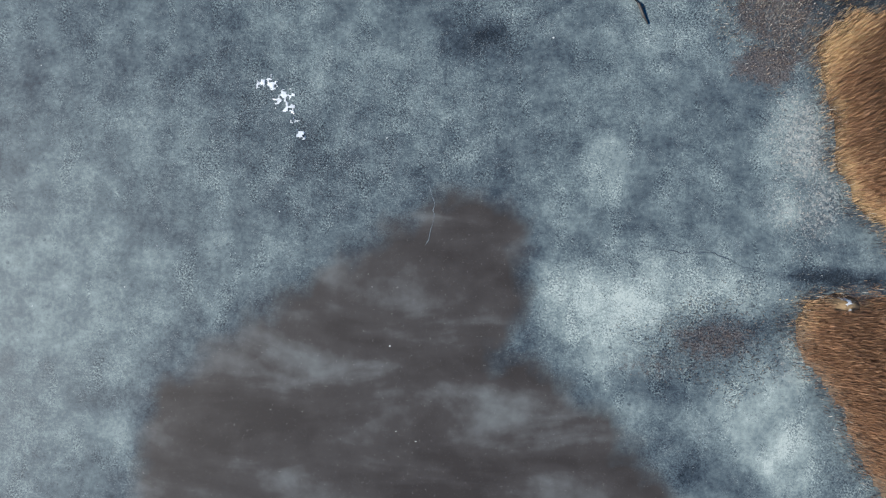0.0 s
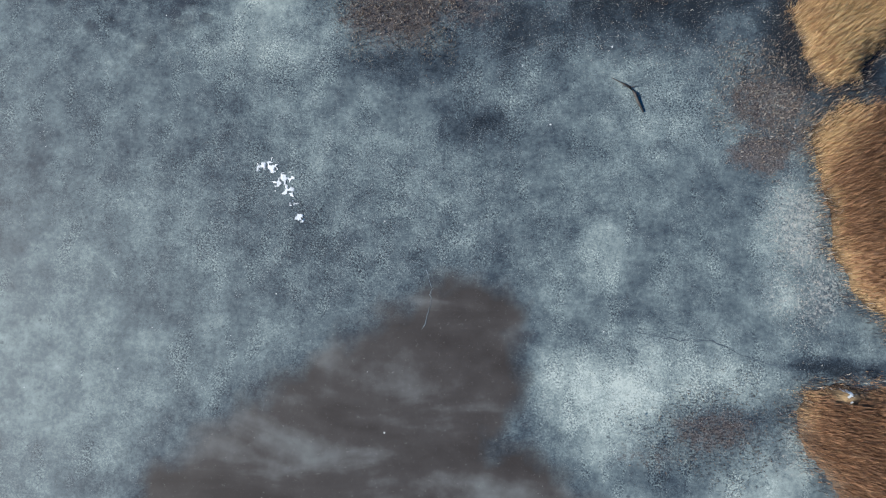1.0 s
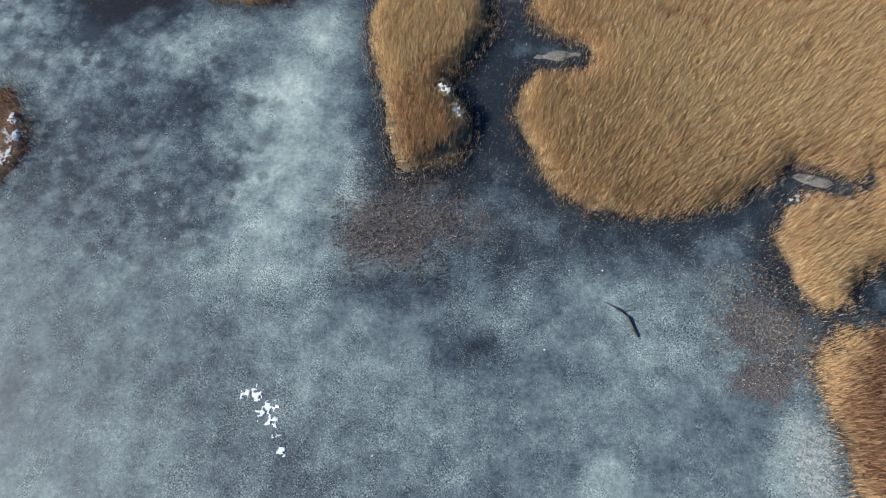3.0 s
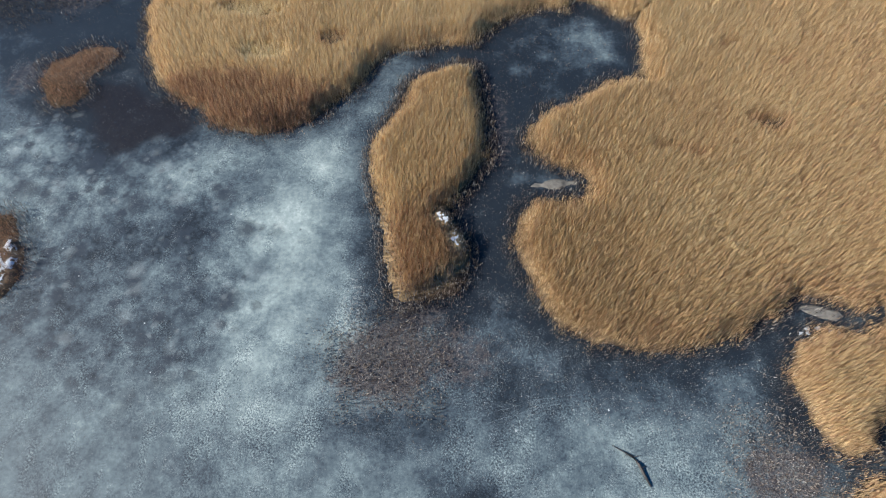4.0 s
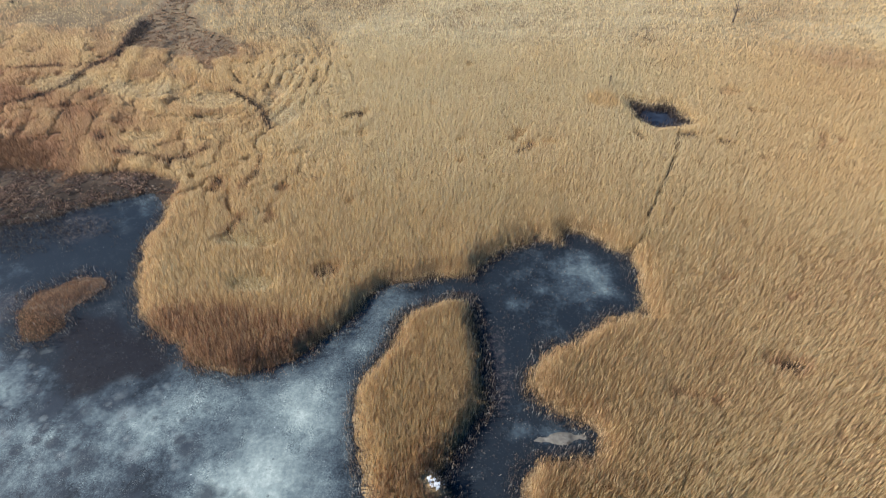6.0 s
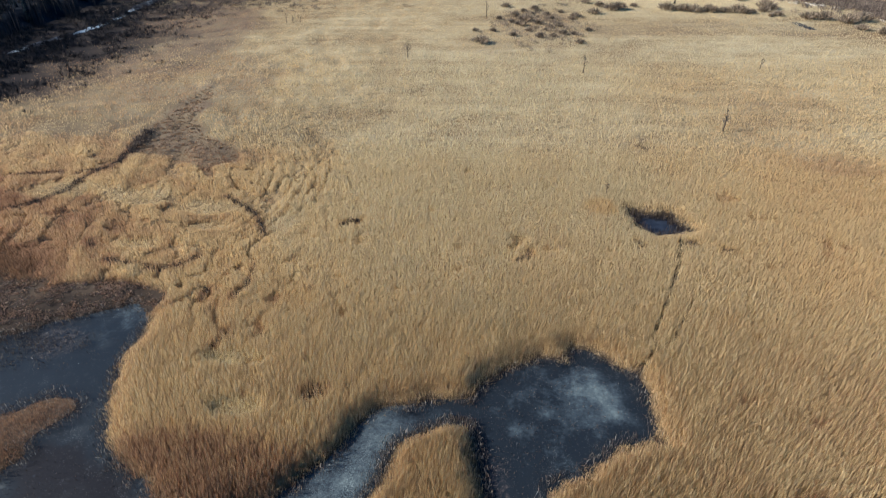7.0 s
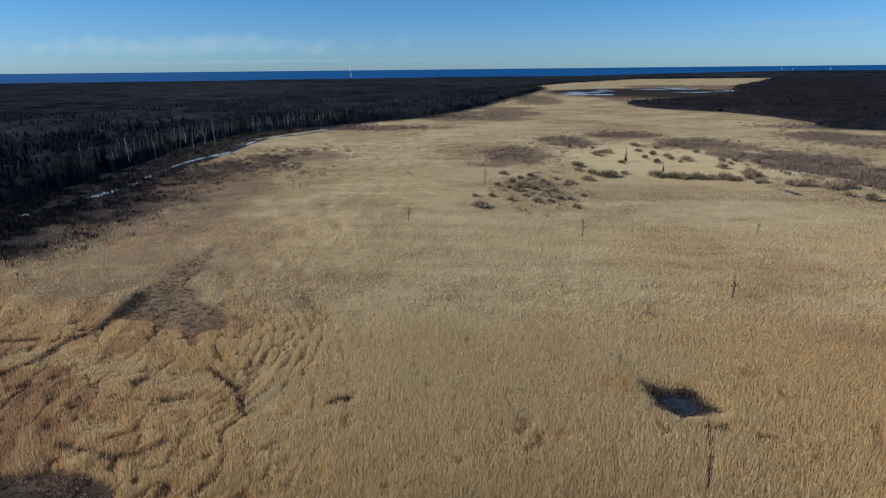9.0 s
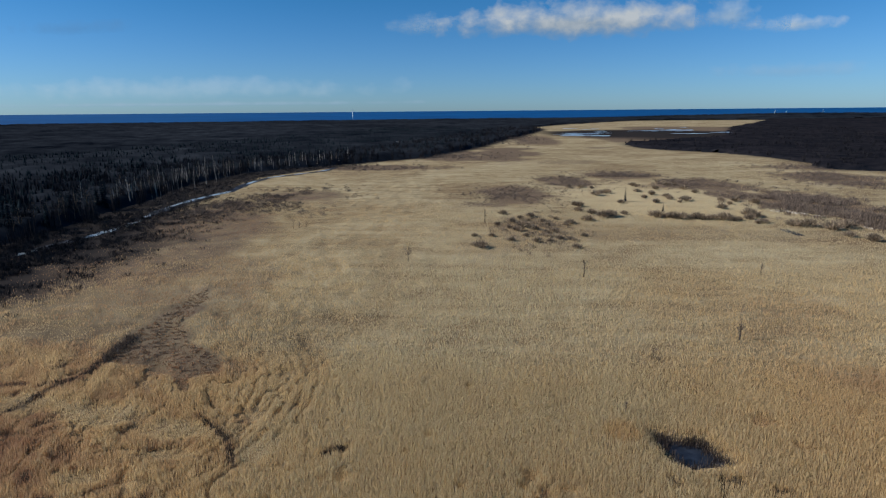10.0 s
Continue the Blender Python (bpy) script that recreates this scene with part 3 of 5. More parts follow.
WETWOOD = make_grainy("wet_wood", (0.012, 0.011, 0.01), (0.05, 0.042, 0.036), 2.0, 0.6, 0.4)
CRACK = make_grainy("open_crack", (0.015, 0.02, 0.03), (0.07, 0.09, 0.11), 1.0, 0.4, 0.4)
POOL_ICE = make_grainy("pool_ice", (0.008, 0.012, 0.022), (0.035, 0.045, 0.065), 0.5, 0.5, 0.2)
SCRATCH = make_grainy("healed_crack", (0.1, 0.125, 0.14), (0.2, 0.235, 0.25), 1.5, 0.5, 0.4)


def make_sea():
    m = Mat("open_sea")
    f = m.noise(1.0, 4, 0.6, 0.2, m.scaled(0.002, 0.012, 0.03))
    return m.done(m.ramp(f, [(0.3, (0.001, 0.052, 0.17)), (0.7, (0.002, 0.075, 0.23))]), 0.8, spec=0.1)


SEA = make_sea()


def make_cloud(name, size, light, shade, seed, thin):
    """A soft cloud on a far plane: its own light, thinning to nothing at an uneven rim."""
    m = Mat(name)
    part_of = m.nt.nodes.new("ShaderNodeSeparateXYZ")
    m.link(m.pos, part_of.inputs[0])
    u = m.calc("DIVIDE", part_of.outputs[0], size[0])
    v = m.calc("DIVIDE", part_of.outputs[2], size[1])
    tall = m.calc("MAXIMUM", v, m.calc("MULTIPLY", v, -1.7))
    away = m.calc("SQRT", m.calc("ADD", m.calc("MULTIPLY", u, u), m.calc("MULTIPLY", tall, tall)))
    puff = m.noise(1.0, 7, 0.55, 0.15, m.scaled(0.0042, seed, 0.0062))
    body = m.calc("SUBTRACT", m.calc("ADD", m.calc("MULTIPLY", m.calc("SUBTRACT", puff, 0.5), 2.3), 0.95), away)
    alpha = m.calc("MULTIPLY", m.span(body, -0.1, 0.8), thin)
    low = m.calc("ADD", m.span(v, -0.6, 0.6), m.calc("MULTIPLY", m.calc("SUBTRACT", puff, 0.5), 1.6))
    glow = m.nt.nodes.new("ShaderNodeEmission")
    m.link(m.mix(m.span(low, 0.2, 0.85), shade, light), glow.inputs[0])
    clear = m.nt.nodes.new("ShaderNodeBsdfTransparent")
    both = m.nt.nodes.new("ShaderNodeMixShader")
    m.link(alpha, both.inputs[0])
    m.link(clear.outputs[0], both.inputs[1])
    m.link(glow.outputs[0], both.inputs[2])
    m.link(both.outputs[0], m.out.inputs[0])
    return m.m


# ---- ways to build meshes ----
def sheet(name, verts, faces, material, fields=None, smooth=False):
    """A mesh object from arrays: verts (n, 3), faces (m, k), and a number for each vertex by field name."""
    me = bpy.data.meshes.new(name)
    verts, faces = np.asarray(verts, np.float32), np.asarray(faces, np.int32)
    me.vertices.add(len(verts))
    me.vertices.foreach_set("co", verts.ravel())
    me.loops.add(faces.size)
    me.loops.foreach_set("vertex_index", faces.ravel())
    me.polygons.add(len(faces))
    me.polygons.foreach_set("loop_start", np.arange(0, faces.size, faces.shape[1], dtype=np.int32))
    if smooth:
        me.polygons.foreach_set("use_smooth", np.ones(len(faces), bool))
    for key, values in (fields or {}).items():
        me.attributes.new(key, "FLOAT", "POINT").data.foreach_set("value", np.asarray(values, np.float32))
    me.update(calc_edges=True)
    me.materials.append(material)
    return new(name, me)


def grid_faces(nx, ny, keep=None):
    i = (np.arange(ny - 1)[:, None] * nx + np.arange(nx - 1)[None]).ravel()
    faces = np.stack([i, i + 1, i + nx + 1, i + nx], 1)
    return faces if keep is None else faces[keep.ravel()]


def compact(verts, faces, fields=None):
    used, back = np.unique(faces, return_inverse=True)
    return verts[used], back.reshape(faces.shape), {k: v[used] for k, v in (fields or {}).items()}


def part(name, bm, material, parent=None, label="", smooth=True):
    me = bpy.data.meshes.new(name)
    bm.to_mesh(me)
    bm.free()
    if smooth:
        me.polygons.foreach_set("use_smooth", np.ones(len(me.polygons), bool))
    me.materials.append(material)
    ob = new(name, me)
    if parent is not None:
        ob.parent = parent
    return tagged(ob, label) if label else ob


def thing(name, label, category, m=None, group=""):
    ob = new(name)
    ob.empty_display_size = 0.5
    if m is not None:
        ob.matrix_world = m
    return tagged(ob, label, category, group)


def tube(bm, line, radii, sides=6):
    """A tapered round stem along points."""
    rings, line = [], [Vector(p) for p in line]
    for n, p in enumerate(line):
        way = (line[min(n + 1, len(line) - 1)] - line[max(n - 1, 0)]).normalized()
        a = way.orthogonal().normalized()
        b = way.cross(a)
        rings.append([bm.verts.new(p + radii[n] * (math.cos(6.2832 * k / sides) * a + math.sin(6.2832 * k / sides) * b)) for k in range(sides)])
    for low, high in zip(rings, rings[1:]):
        for k in range(sides):
            bm.faces.new((low[k], low[(k + 1) % sides], high[(k + 1) % sides], high[k]))
    bm.faces.new(rings[-1])
    bm.faces.new(rings[0][::-1])


def ribbon(bm, line, widths, z):
    """A flat uneven strip along points of the plan."""
    pts = [Vector((p[0], p[1], z)) for p in line]
    last = None
    for n, p in enumerate(pts):
        way = (pts[min(n + 1, len(pts) - 1)] - pts[max(n - 1, 0)]).normalized()
        side = Vector((-way.y, way.x, 0)) * widths[n] / 2
        pair = (bm.verts.new(p - side), bm.verts.new(p + side))
        if last:
            bm.faces.new((last[0], pair[0], pair[1], last[1]))
        last = pair


def wander(line, step, jitter, dice):
    """A line cut into short steps that stray a little."""
    out = [line[0]]
    for a, b in zip(line, line[1:]):
        n = max(1, int(math.dist(a, b) / step))
        for k in range(1, n + 1):
            out.append((a[0] + (b[0] - a[0]) * k / n + dice.uniform(-jitter, jitter), a[1] + (b[1] - a[1]) * k / n + dice.uniform(-jitter, jitter)))
    return out


# ---- ground, ice, sea ----
def steps(parts):
    out = [parts[0][0]]
    for a, b, step in parts:
        n = max(1, round((b - a) / step))
        out += [a + (b - a) * k / n for k in range(1, n + 1)]
    return np.array(out)


def build_ground():
    xs = steps([(-6000, -2000, 400), (-2000, -600, 70), (-600, -240, 18), (-240, -100, 4), (-100, 80, 0.9), (80, 240, 4), (240, 700, 18), (700, 2000, 70), (2000, 6000, 400)])
    ys = steps([(-600, -60, 60), (-60, -20, 5), (-20, 155, 0.9), (155, 300, 2.5), (300, 620, 6), (620, 1200, 14), (1200, 2400, 60), (2400, 4200, 150)])
    gx, gy = (g.ravel() for g in np.meshgrid(xs, ys))
    near = ramp01(185, 115, gy) * ramp01(190, 130, np.abs(gx))
    brown, wood = np.zeros(gx.shape), np.zeros(gx.shape)
    for o in BROWN:
        brown = np.maximum(brown, o[4] * ramp01(-0.2, 0.45, oval(gx, gy, o) + 0.7 * fbm(gx * 0.6, gy, 40 if o[1] < 900 else 160, 4, 62)))
    isle = about(gx, gy, ISLAND) - 1.4 * ramp01(64, 58, gy)
    wet_shade = np.maximum(ramp01(1.8, 0.2, shore(gx, gy)), ramp01(1.2, -0.6, isle) * (isle > -2))
    # western litter darkened: shade between the reed waves goes into its colour
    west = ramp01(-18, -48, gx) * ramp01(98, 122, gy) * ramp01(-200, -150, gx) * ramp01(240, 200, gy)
    wet_shade = np.maximum(wet_shade, 0.3 * west)
    wet_shade = np.maximum(wet_shade, 0.6 * west * ramp01(0.1, 0.45, fbm(gx + 0.7 * gy, gy * 0.5 - 0.45 * gx, 6, 4, 28)))
    wet_shade = np.maximum(wet_shade, 0.9 * ramp01(-1.0, 0.2, np.maximum(about(gx, gy, ISLET), chain(gx, gy, TUSSOCK))))
    wet_shade = wet_shade * (1 - 0.75 * ramp01(-4, -9, gx) * ramp01(-20, -15, gx) * ramp01(50, 55, gy) * ramp01(84, 78, gy))
    for o in SEDGE_SHORE:
        wet_shade = np.maximum(wet_shade, ramp01(-0.15, 0.1, oval(gx, gy, o) + 0.3 * fbm(gx, gy, 5, 3, 38)))
    # shade down in trenches and hollows, painted on the floor
    for line in TRENCHES:
        wet_shade = np.maximum(wet_shade, ramp01(1.0, 0.3, line_far(gx, gy, line)))
    for beads in HOLLOWS:
        wet_shade = np.maximum(wet_shade, ramp01(-0.5, 0.4, chain(gx, gy, beads)))
    brown = np.maximum(brown, 0.6 * ramp01(-1.5, 1.0, about(gx, gy, STUBBLE_CLEARING) + 2.5 * fbm(gx, gy, 9, 3, 30)))
    straw = ramp01(-0.1, 0.5, oval(gx, gy, (115, 435, 75, 85)) + 0.4 * fbm(gx, gy, 30, 3, 63))
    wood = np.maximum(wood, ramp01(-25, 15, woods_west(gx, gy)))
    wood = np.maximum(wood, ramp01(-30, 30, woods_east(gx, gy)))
    # cloud shade before the forest, painted on the ground
    wood = np.maximum(wood, 0.85 * shaded_strip(gx, gy))
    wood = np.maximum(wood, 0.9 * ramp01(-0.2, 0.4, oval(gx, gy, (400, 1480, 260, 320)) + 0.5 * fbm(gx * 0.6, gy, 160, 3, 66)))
    verts = np.stack([gx, gy, ground_height(gx, gy)], 1)
    ob = sheet("ground", verts, grid_faces(len(xs), len(ys)), GROUND, {"near": near, "brown": brown, "wood": wood, "wet_shade": wet_shade, "straw": straw}, True)
    tagged(ob, "tan and brown marsh floor of dead reed litter", "ground", kind="structure")


WEST_EDGE = np.array([(-100, -235), (200, -222), (260, -212), (315, -207), (360, -212), (410, -218), (510, -232), (575, -222), (626, -200), (680, -150), (760, -75), (1000, 5), (1175, 45), (1700, 165), (1850, 178), (2050, 170), (2400, 330), (3000, 700), (4200, 700)], float)
EASTERN_WOOD = [(234.4, 1049), (248.3, 928.2), (288.5, 854.2), (331.7, 782.7), (346.8, 674.9), (322.9, 621.7), (366.8, 595.6), (700, 560), (1500, 600), (3600, 1500), (4600, 4000), (1900, 3950), (1447, 3085), (1050, 2350), (800, 1950), (640, 1600), (540, 1350), (497.3, 1251.8), (390.3, 1170), (301.1, 1116.6)]
# the oval at (-188, 255) paints shade before the forest; the others are brown growth
BROWN_NEAR = [(-59, 91, 9, 7, 1), (-57, 57, 7, 10, 1), (-165, 360, 28, 90, 0.75), (-130, 440, 45, 40, 0.7), (-110, 635, 75, 34, 0.9), (-188, 255, 48, 110, 1), (52, 0, 20, 15, 0.9), (51, 29, 12, 13, 0.4)]
BROWN_HEATH = [(20, 443.4, 37.4, 54.2, 0.95), (65.5, 519.8, 27.7, 53.1, 0.95), (120.8, 560.6, 39.5, 39.7, 0.95), (160.6, 506.2, 43.5, 42.1, 0.9), (168, 446.2, 20.7, 26.3, 0.75), (25.4, 326.9, 20.8, 40.8, 0.5), (58.5, 315.5, 28.9, 17.1, 0.4), (92.3, 324.2, 42.8, 18, 0.4), (144.1, 314.1, 25.1, 14.1, 0.45), (201.1, 403.2, 34.6, 50.6, 1), (198.5, 355.6, 14.2, 44.2, 1), (293.3, 536.5, 40.1, 62.9, 0.9), (311, 628.7, 58.2, 33, 0.7), (175.4, 943.2, 51.2, 53.4, 0.6), (95.6, 693.7, 43.9, 35, 0.5), (0.3, 288.9, 19.4, 22.3, 0.35)]
BROWN_FAR = [(-30, 770, 60, 60, 0.9), (380, 1450, 210, 380, 1), (570, 1750, 210, 360, 1), (275, 1150, 65, 130, 0.8), (90, 172, 16, 8, 0.3), (-105, 225, 42, 60, 0.5), (-120, 165, 80, 62, 0.5), (-140, 300, 40, 80, 0.7), (-130, 235, 60, 60, 0.5), (20, 850, 60, 160, 0.9), (95, 1150, 55, 200, 0.8)]
BROWN = BROWN_NEAR + BROWN_HEATH + BROWN_FAR


def shaded_strip(x, y):
    """The strip at the forest's foot, from 0 to 1: brush, with cloud shade painted dark."""
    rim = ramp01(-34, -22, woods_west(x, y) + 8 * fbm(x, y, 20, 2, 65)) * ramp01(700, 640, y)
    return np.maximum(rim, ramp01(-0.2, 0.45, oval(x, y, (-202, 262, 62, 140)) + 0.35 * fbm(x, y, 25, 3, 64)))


def woods_west(x, y):
    """Metres into the western forest; negative outside."""
    edge = np.interp(y, WEST_EDGE[:, 0], WEST_EDGE[:, 1]) + 9 * fbm(x, y, 60, 2, 41)
    far = np.where(y > 3050, (y - 3050) * 0.5, -1e3) + 60 * fbm(x, y, 500, 2, 42)
    return np.maximum(edge - x, far)


def woods_east(x, y):
    return inside(x, y, EASTERN_WOOD) + 25 * fbm(x, y, 90, 3, 43)


build_ground()


def build_ice():
    xs, ys = np.arange(-112, 62.1, 0.7), np.arange(-40, 118.1, 0.7)
    gx, gy = (g.ravel() for g in np.meshgrid(xs, ys))
    s = shore(gx, gy)
    pale = np.full(gx.shape, 0.02)
    uneven = 0.5 * fbm(gx, gy, 5, 4, 51)
    for x, y, rx, ry, k in ICE_OPEN + ICE_EAST + ICE_MIDDLE + ICE_NORTH:
        pale += k * ramp01(-0.3, 0.6, oval(gx, gy, (x, y, rx, ry)) + uneven)
    pale -= 0.5 * ramp01(-5.5, -0.6, s + 1.6 * fbm(gx, gy, 4, 3, 52)) * ramp01(38, 44, gy) * ramp01(-20, -9, gx - 0.25 * np.maximum(gy - 80, 0))
    pale -= 0.3 * ramp01(-6, -0.6, s + 1.2 * fbm(gx, gy, 4, 2, 52)) * ramp01(-12, -18, gx) * ramp01(74, 84, gy)
    mud = ramp01(-3.4, 3.4, inside(gx, gy, SHALLOW) + 0.3 + 3.4 * fbm(gx, gy, 4, 5, 53))
    pale -= 0.12 * ramp01(-5.0, 0.0, inside(gx, gy, SHALLOW) + 3 * fbm(gx, gy, 5, 3, 55)) * ramp01(16, 6, gx)
    stain, straw, spots = np.zeros(gx.shape), np.zeros(gx.shape), np.full(gx.shape, 0.12)
    for o in STAINED:
        stain = np.maximum(stain, o[4] * ramp01(-0.2, 0.5, oval(gx, gy, o) + uneven))
    for o in STRAWED:
        straw = np.maximum(straw, 0.65 * o[4] * ramp01(-0.3, 0.6, oval(gx, gy, o) + uneven))
    for o in SPOTTY:
        spots = np.maximum(spots, ramp01(-0.1, 0.4, oval(gx, gy, o) + uneven))
    spots = spots * ramp01(-16, -28, gx)
    drowned = ramp01(-1.0, 1.2, about(gx, gy, DROWNED) + 2.0 * fbm(gx, gy, 4, 4, 56))
    frost = np.zeros(gx.shape)
    for o in FROST:
        frost = np.maximum(frost, ramp01(0.0, 0.6, oval(gx, gy, o)))
    frost = np.maximum(frost, 0.35 * ramp01(-7, -2, s))
    for o in CLEAR_ICE:
        frost -= 0.9 * ramp01(0.0, 0.4, oval(gx, gy, o))
    verts = np.stack([gx, gy, 0.012 * fbm(gx, gy, 3, 2, 54)], 1)
    low = (s < 2.5).reshape(len(ys), len(xs))
    keep = low[:-1, :-1] | low[1:, :-1] | low[:-1, 1:] | low[1:, 1:]
    verts, faces, fields = compact(verts, grid_faces(len(xs), len(ys), keep), {"pale": pale, "mud": mud, "frost": frost, "stain": stain, "straw": straw, "spots": spots, "drowned": drowned})
    tagged(sheet("lake_ice", verts, faces, ICE, fields, True), "mottled blue-grey lake ice with frost and brown shallows", "ice", kind="structure")


SHALLOW = [(2.4, 19.7), (5.8, 17.5), (6.8, 13.2), (6.7, 6.7), (6.3, 2.6), (11.3, 1.4), (15.3, -3), (20, -6.4), (24.3, -11.8), (28.1, -22.8), (-32.7, -26.8), (-30.7, -15.3), (-30.6, -7.8), (-29.3, -3), (-25, 2.2), (-17.6, 7.3), (-11.3, 11.2), (-6.8, 15.4), (-2.9, 18.5)]
# paler and darker stretches of the ice: x, y, reach east, reach north, by how much
ICE_OPEN = [(-42.1, 7.4, 11.3, 8.8, 0.16), (-39.2, 15.9, 7.8, 3.5, 0.08), (-22.6, 10.3, 8.9, 3.6, 0.05), (-29.5, 31, 10.8, 3.7, -0.08), (-19.9, 23.6, 8.9, 4.2, -0.09), (-42.3, 31.6, 5.4, 3.7, -0.05), (-13.3, 32.5, 5.4, 3.7, 0.07), (-3.5, 29.3, 6.6, 3, 0.06), (4.6, 34.6, 7.1, 2.7, -0.12), (0.2, 37.4, 3.5, 2.4, -0.12), (-42.7, -6.7, 4.1, 4.7, 0.12), (-34.2, -9.1, 4.7, 3.4, 0.12), (-29.1, -5.9, 3.5, 4.6, -0.12), (-14.8, 19.1, 7.2, 3, -0.02), (10.7, 31.3, 5.4, 3.6, 0.02), (18.3, 35.3, 7.1, 3.6, 0.04), (-6.5, 19.5, 7.1, 1.8, -0.03)]
ICE_EAST = [(15.6, 22.5, 3, 3.8, 0.29), (11.3, 18.7, 3.5, 2.9, 0.16), (24.4, 29.6, 6.5, 5.4, -0.04), (30.6, 21, 3.5, 3.6, -0.1), (34.6, 23, 3.5, 8.3, 0.22), (15.4, 7.2, 7.5, 5.2, 0.37), (25.2, 10.1, 8.8, 3.5, 0.29), (27.7, 5.6, 4.6, 2.3, -0.17), (23.2, 0.1, 4.6, 1.7, -0.21), (32, -2.2, 5.8, 6.3, 0.34), (25.9, -8.9, 4.6, 2.3, -0.17), (20, -6.4, 3.4, 2.3, -0.13), (8, 13.5, 2, 0.7, -0.21), (39.6, 12.5, 6.3, 0.9, -0.42), (20.3, 14.5, 7, 1.2, 0.11), (36.4, 3.8, 2.3, 4.6, 0.16), (35.6, -7.2, 3.4, 3.4, 0.16)]
ICE_MIDDLE = [(-42.1, 64.2, 10.5, 4.8, -0.12), (-33.1, 64.7, 3.4, 4.7, -0.15), (-32.3, 49.7, 5.2, 4.9, -0.08), (-46.9, 51.7, 6, 8.6, -0.06), (-23.2, 64.5, 6.2, 7, 0.26), (-22.6, 51, 5.2, 8.4, 0.2), (-15.4, 56.6, 3.3, 8.8, 0.16), (-24.7, 43.3, 9.6, 4, 0.1), (-12.3, 53.1, 2.6, 4.3, 0.1), (-6, 41.6, 8.5, 2.2, -0.2), (1.8, 35.4, 3.6, 2.4, -0.16), (-15.1, 33.7, 5.5, 3.6, -0.05), (-4.1, 33.2, 3.6, 2.4, 0.04), (14.4, 41.9, 5.5, 3.8, 0.02), (22.1, 33.7, 4.7, 5.4, 0.06), (3, 46.5, 9, 4.5, -0.32), (17.6, 47.6, 11, 3, -0.26), (-44, 54, 16, 10, -0.12)]
ICE_NORTH = [(-57, 76.5, 4.6, 3.6, 0.22), (-46.9, 73.5, 8.9, 2.5, 0.02), (-36.2, 73.3, 5.1, 3.4, 0.14), (-21.1, 68.5, 4.2, 7, 0.22), (-19.7, 75.2, 5.9, 5.2, 0.2), (-15.6, 85.9, 4, 4.1, 0.14), (-12.3, 91.5, 2.5, 2.8, 0.1), (14.2, 97.7, 7.6, 4.9, 0.16), (9.1, 96.2, 10, 7.1, -0.45), (4.9, 84.1, 4.6, 7.9, -0.5), (2.9, 67, 3.3, 10.3, -0.45), (-37.3, 63, 9.3, 3.5, -0.08), (-70.6, 95.4, 6.2, 1.5, 0.12), (-56.1, 102.1, 2.8, 3.3, 0.1), (-68.5, 102.2, 12.2, 5.4, -0.3), (-50.2, 61.4, 2.6, 2.1, 0.1), (-4.5, 98.5, 5.1, 1.7, -0.5), (3.7, 54.1, 6.9, 3.5, -0.2), (-62, 96, 20, 18, -0.5), (-48, 80, 13, 9, -0.3)]
# litter and straw frozen in, and dark drowned sedge
STAINED = [(-7.9, 48.5, 7, 5.8, 0.9), (-1.6, 49.6, 5.8, 4.1, 0.55), (32.2, 39.9, 4.5, 3.8, 0.8), (32.1, 34.4, 4.1, 2.4, 1), (-5.8, 54.6, 4, 2.1, 0.6), (27.7, 5.3, 5.2, 2.6, 0.7), (36, 36.2, 6.4, 3, 0.6), (20.8, 2.3, 4, 1.8, 0.4), (-66, 87.3, 3.8, 4.9, 0.5), (-65.2, 105.2, 4.8, 5.6, 0.45), (3.4, 81.1, 2.2, 8.5, 0.5)]
STRAWED = [(36.1, 26.6, 2.6, 5.1, 0.9), (38.2, 20.3, 2.5, 4.2, 0.8), (33.7, 19.5, 2.1, 3.2, 0.6), (32, 40.5, 3, 2.6, 0.5), (-12.5, 55.3, 1.6, 8, 0.5), (34.5, 27.7, 2.7, 6.5, 0.6), (37.1, 19, 4.1, 2.9, 0.7), (35.2, 3.7, 2.3, 5.2, 0.5)]
DROWNED = [(-55.5, 87.6), (-49.5, 88.4), (-39.7, 83.0), (-38.2, 78.6), (-43.2, 77.4), (-46.0, 74.9), (-51.1, 76.0), (-53.7, 79.6)]
SPOTTY = [(-40, 60, 24, 20), (-58, 75, 14, 10)]
CLEAR_ICE = [(10, 99, 18, 13), (-64, 102, 26, 11), (-48, 80, 14, 10), (-12, 95, 8, 7), (-22, 62, 7, 12), (-40, 8, 12, 10), (4, 78, 8, 22)]
FROST = [(-12, 26, 26, 12), (24, 40, 12, 10), (4, 40, 8, 8), (20, 9, 16, 9), (36, 24, 7, 12), (-12, 54, 4, 12), (6, 49, 14, 8), (-22, 42, 14, 6)]
build_ice()

bm = bmesh.new()
ring = [bm.verts.new((POOL[0] + 6.4 * math.cos(a) * (1 + 0.1 * math.sin(3 * a)), POOL[1] + 5.2 * math.sin(a), 0.3)) for a in np.linspace(0, 6.2832, 40, endpoint=False)]
bm.faces.new(ring)
me = bpy.data.meshes.new("pool_ice")
bm.to_mesh(me)
bm.free()
me.materials.append(POOL_ICE)
tagged(new("pool_ice", me), "small dark frozen pool among the reeds", "ice", kind="structure")


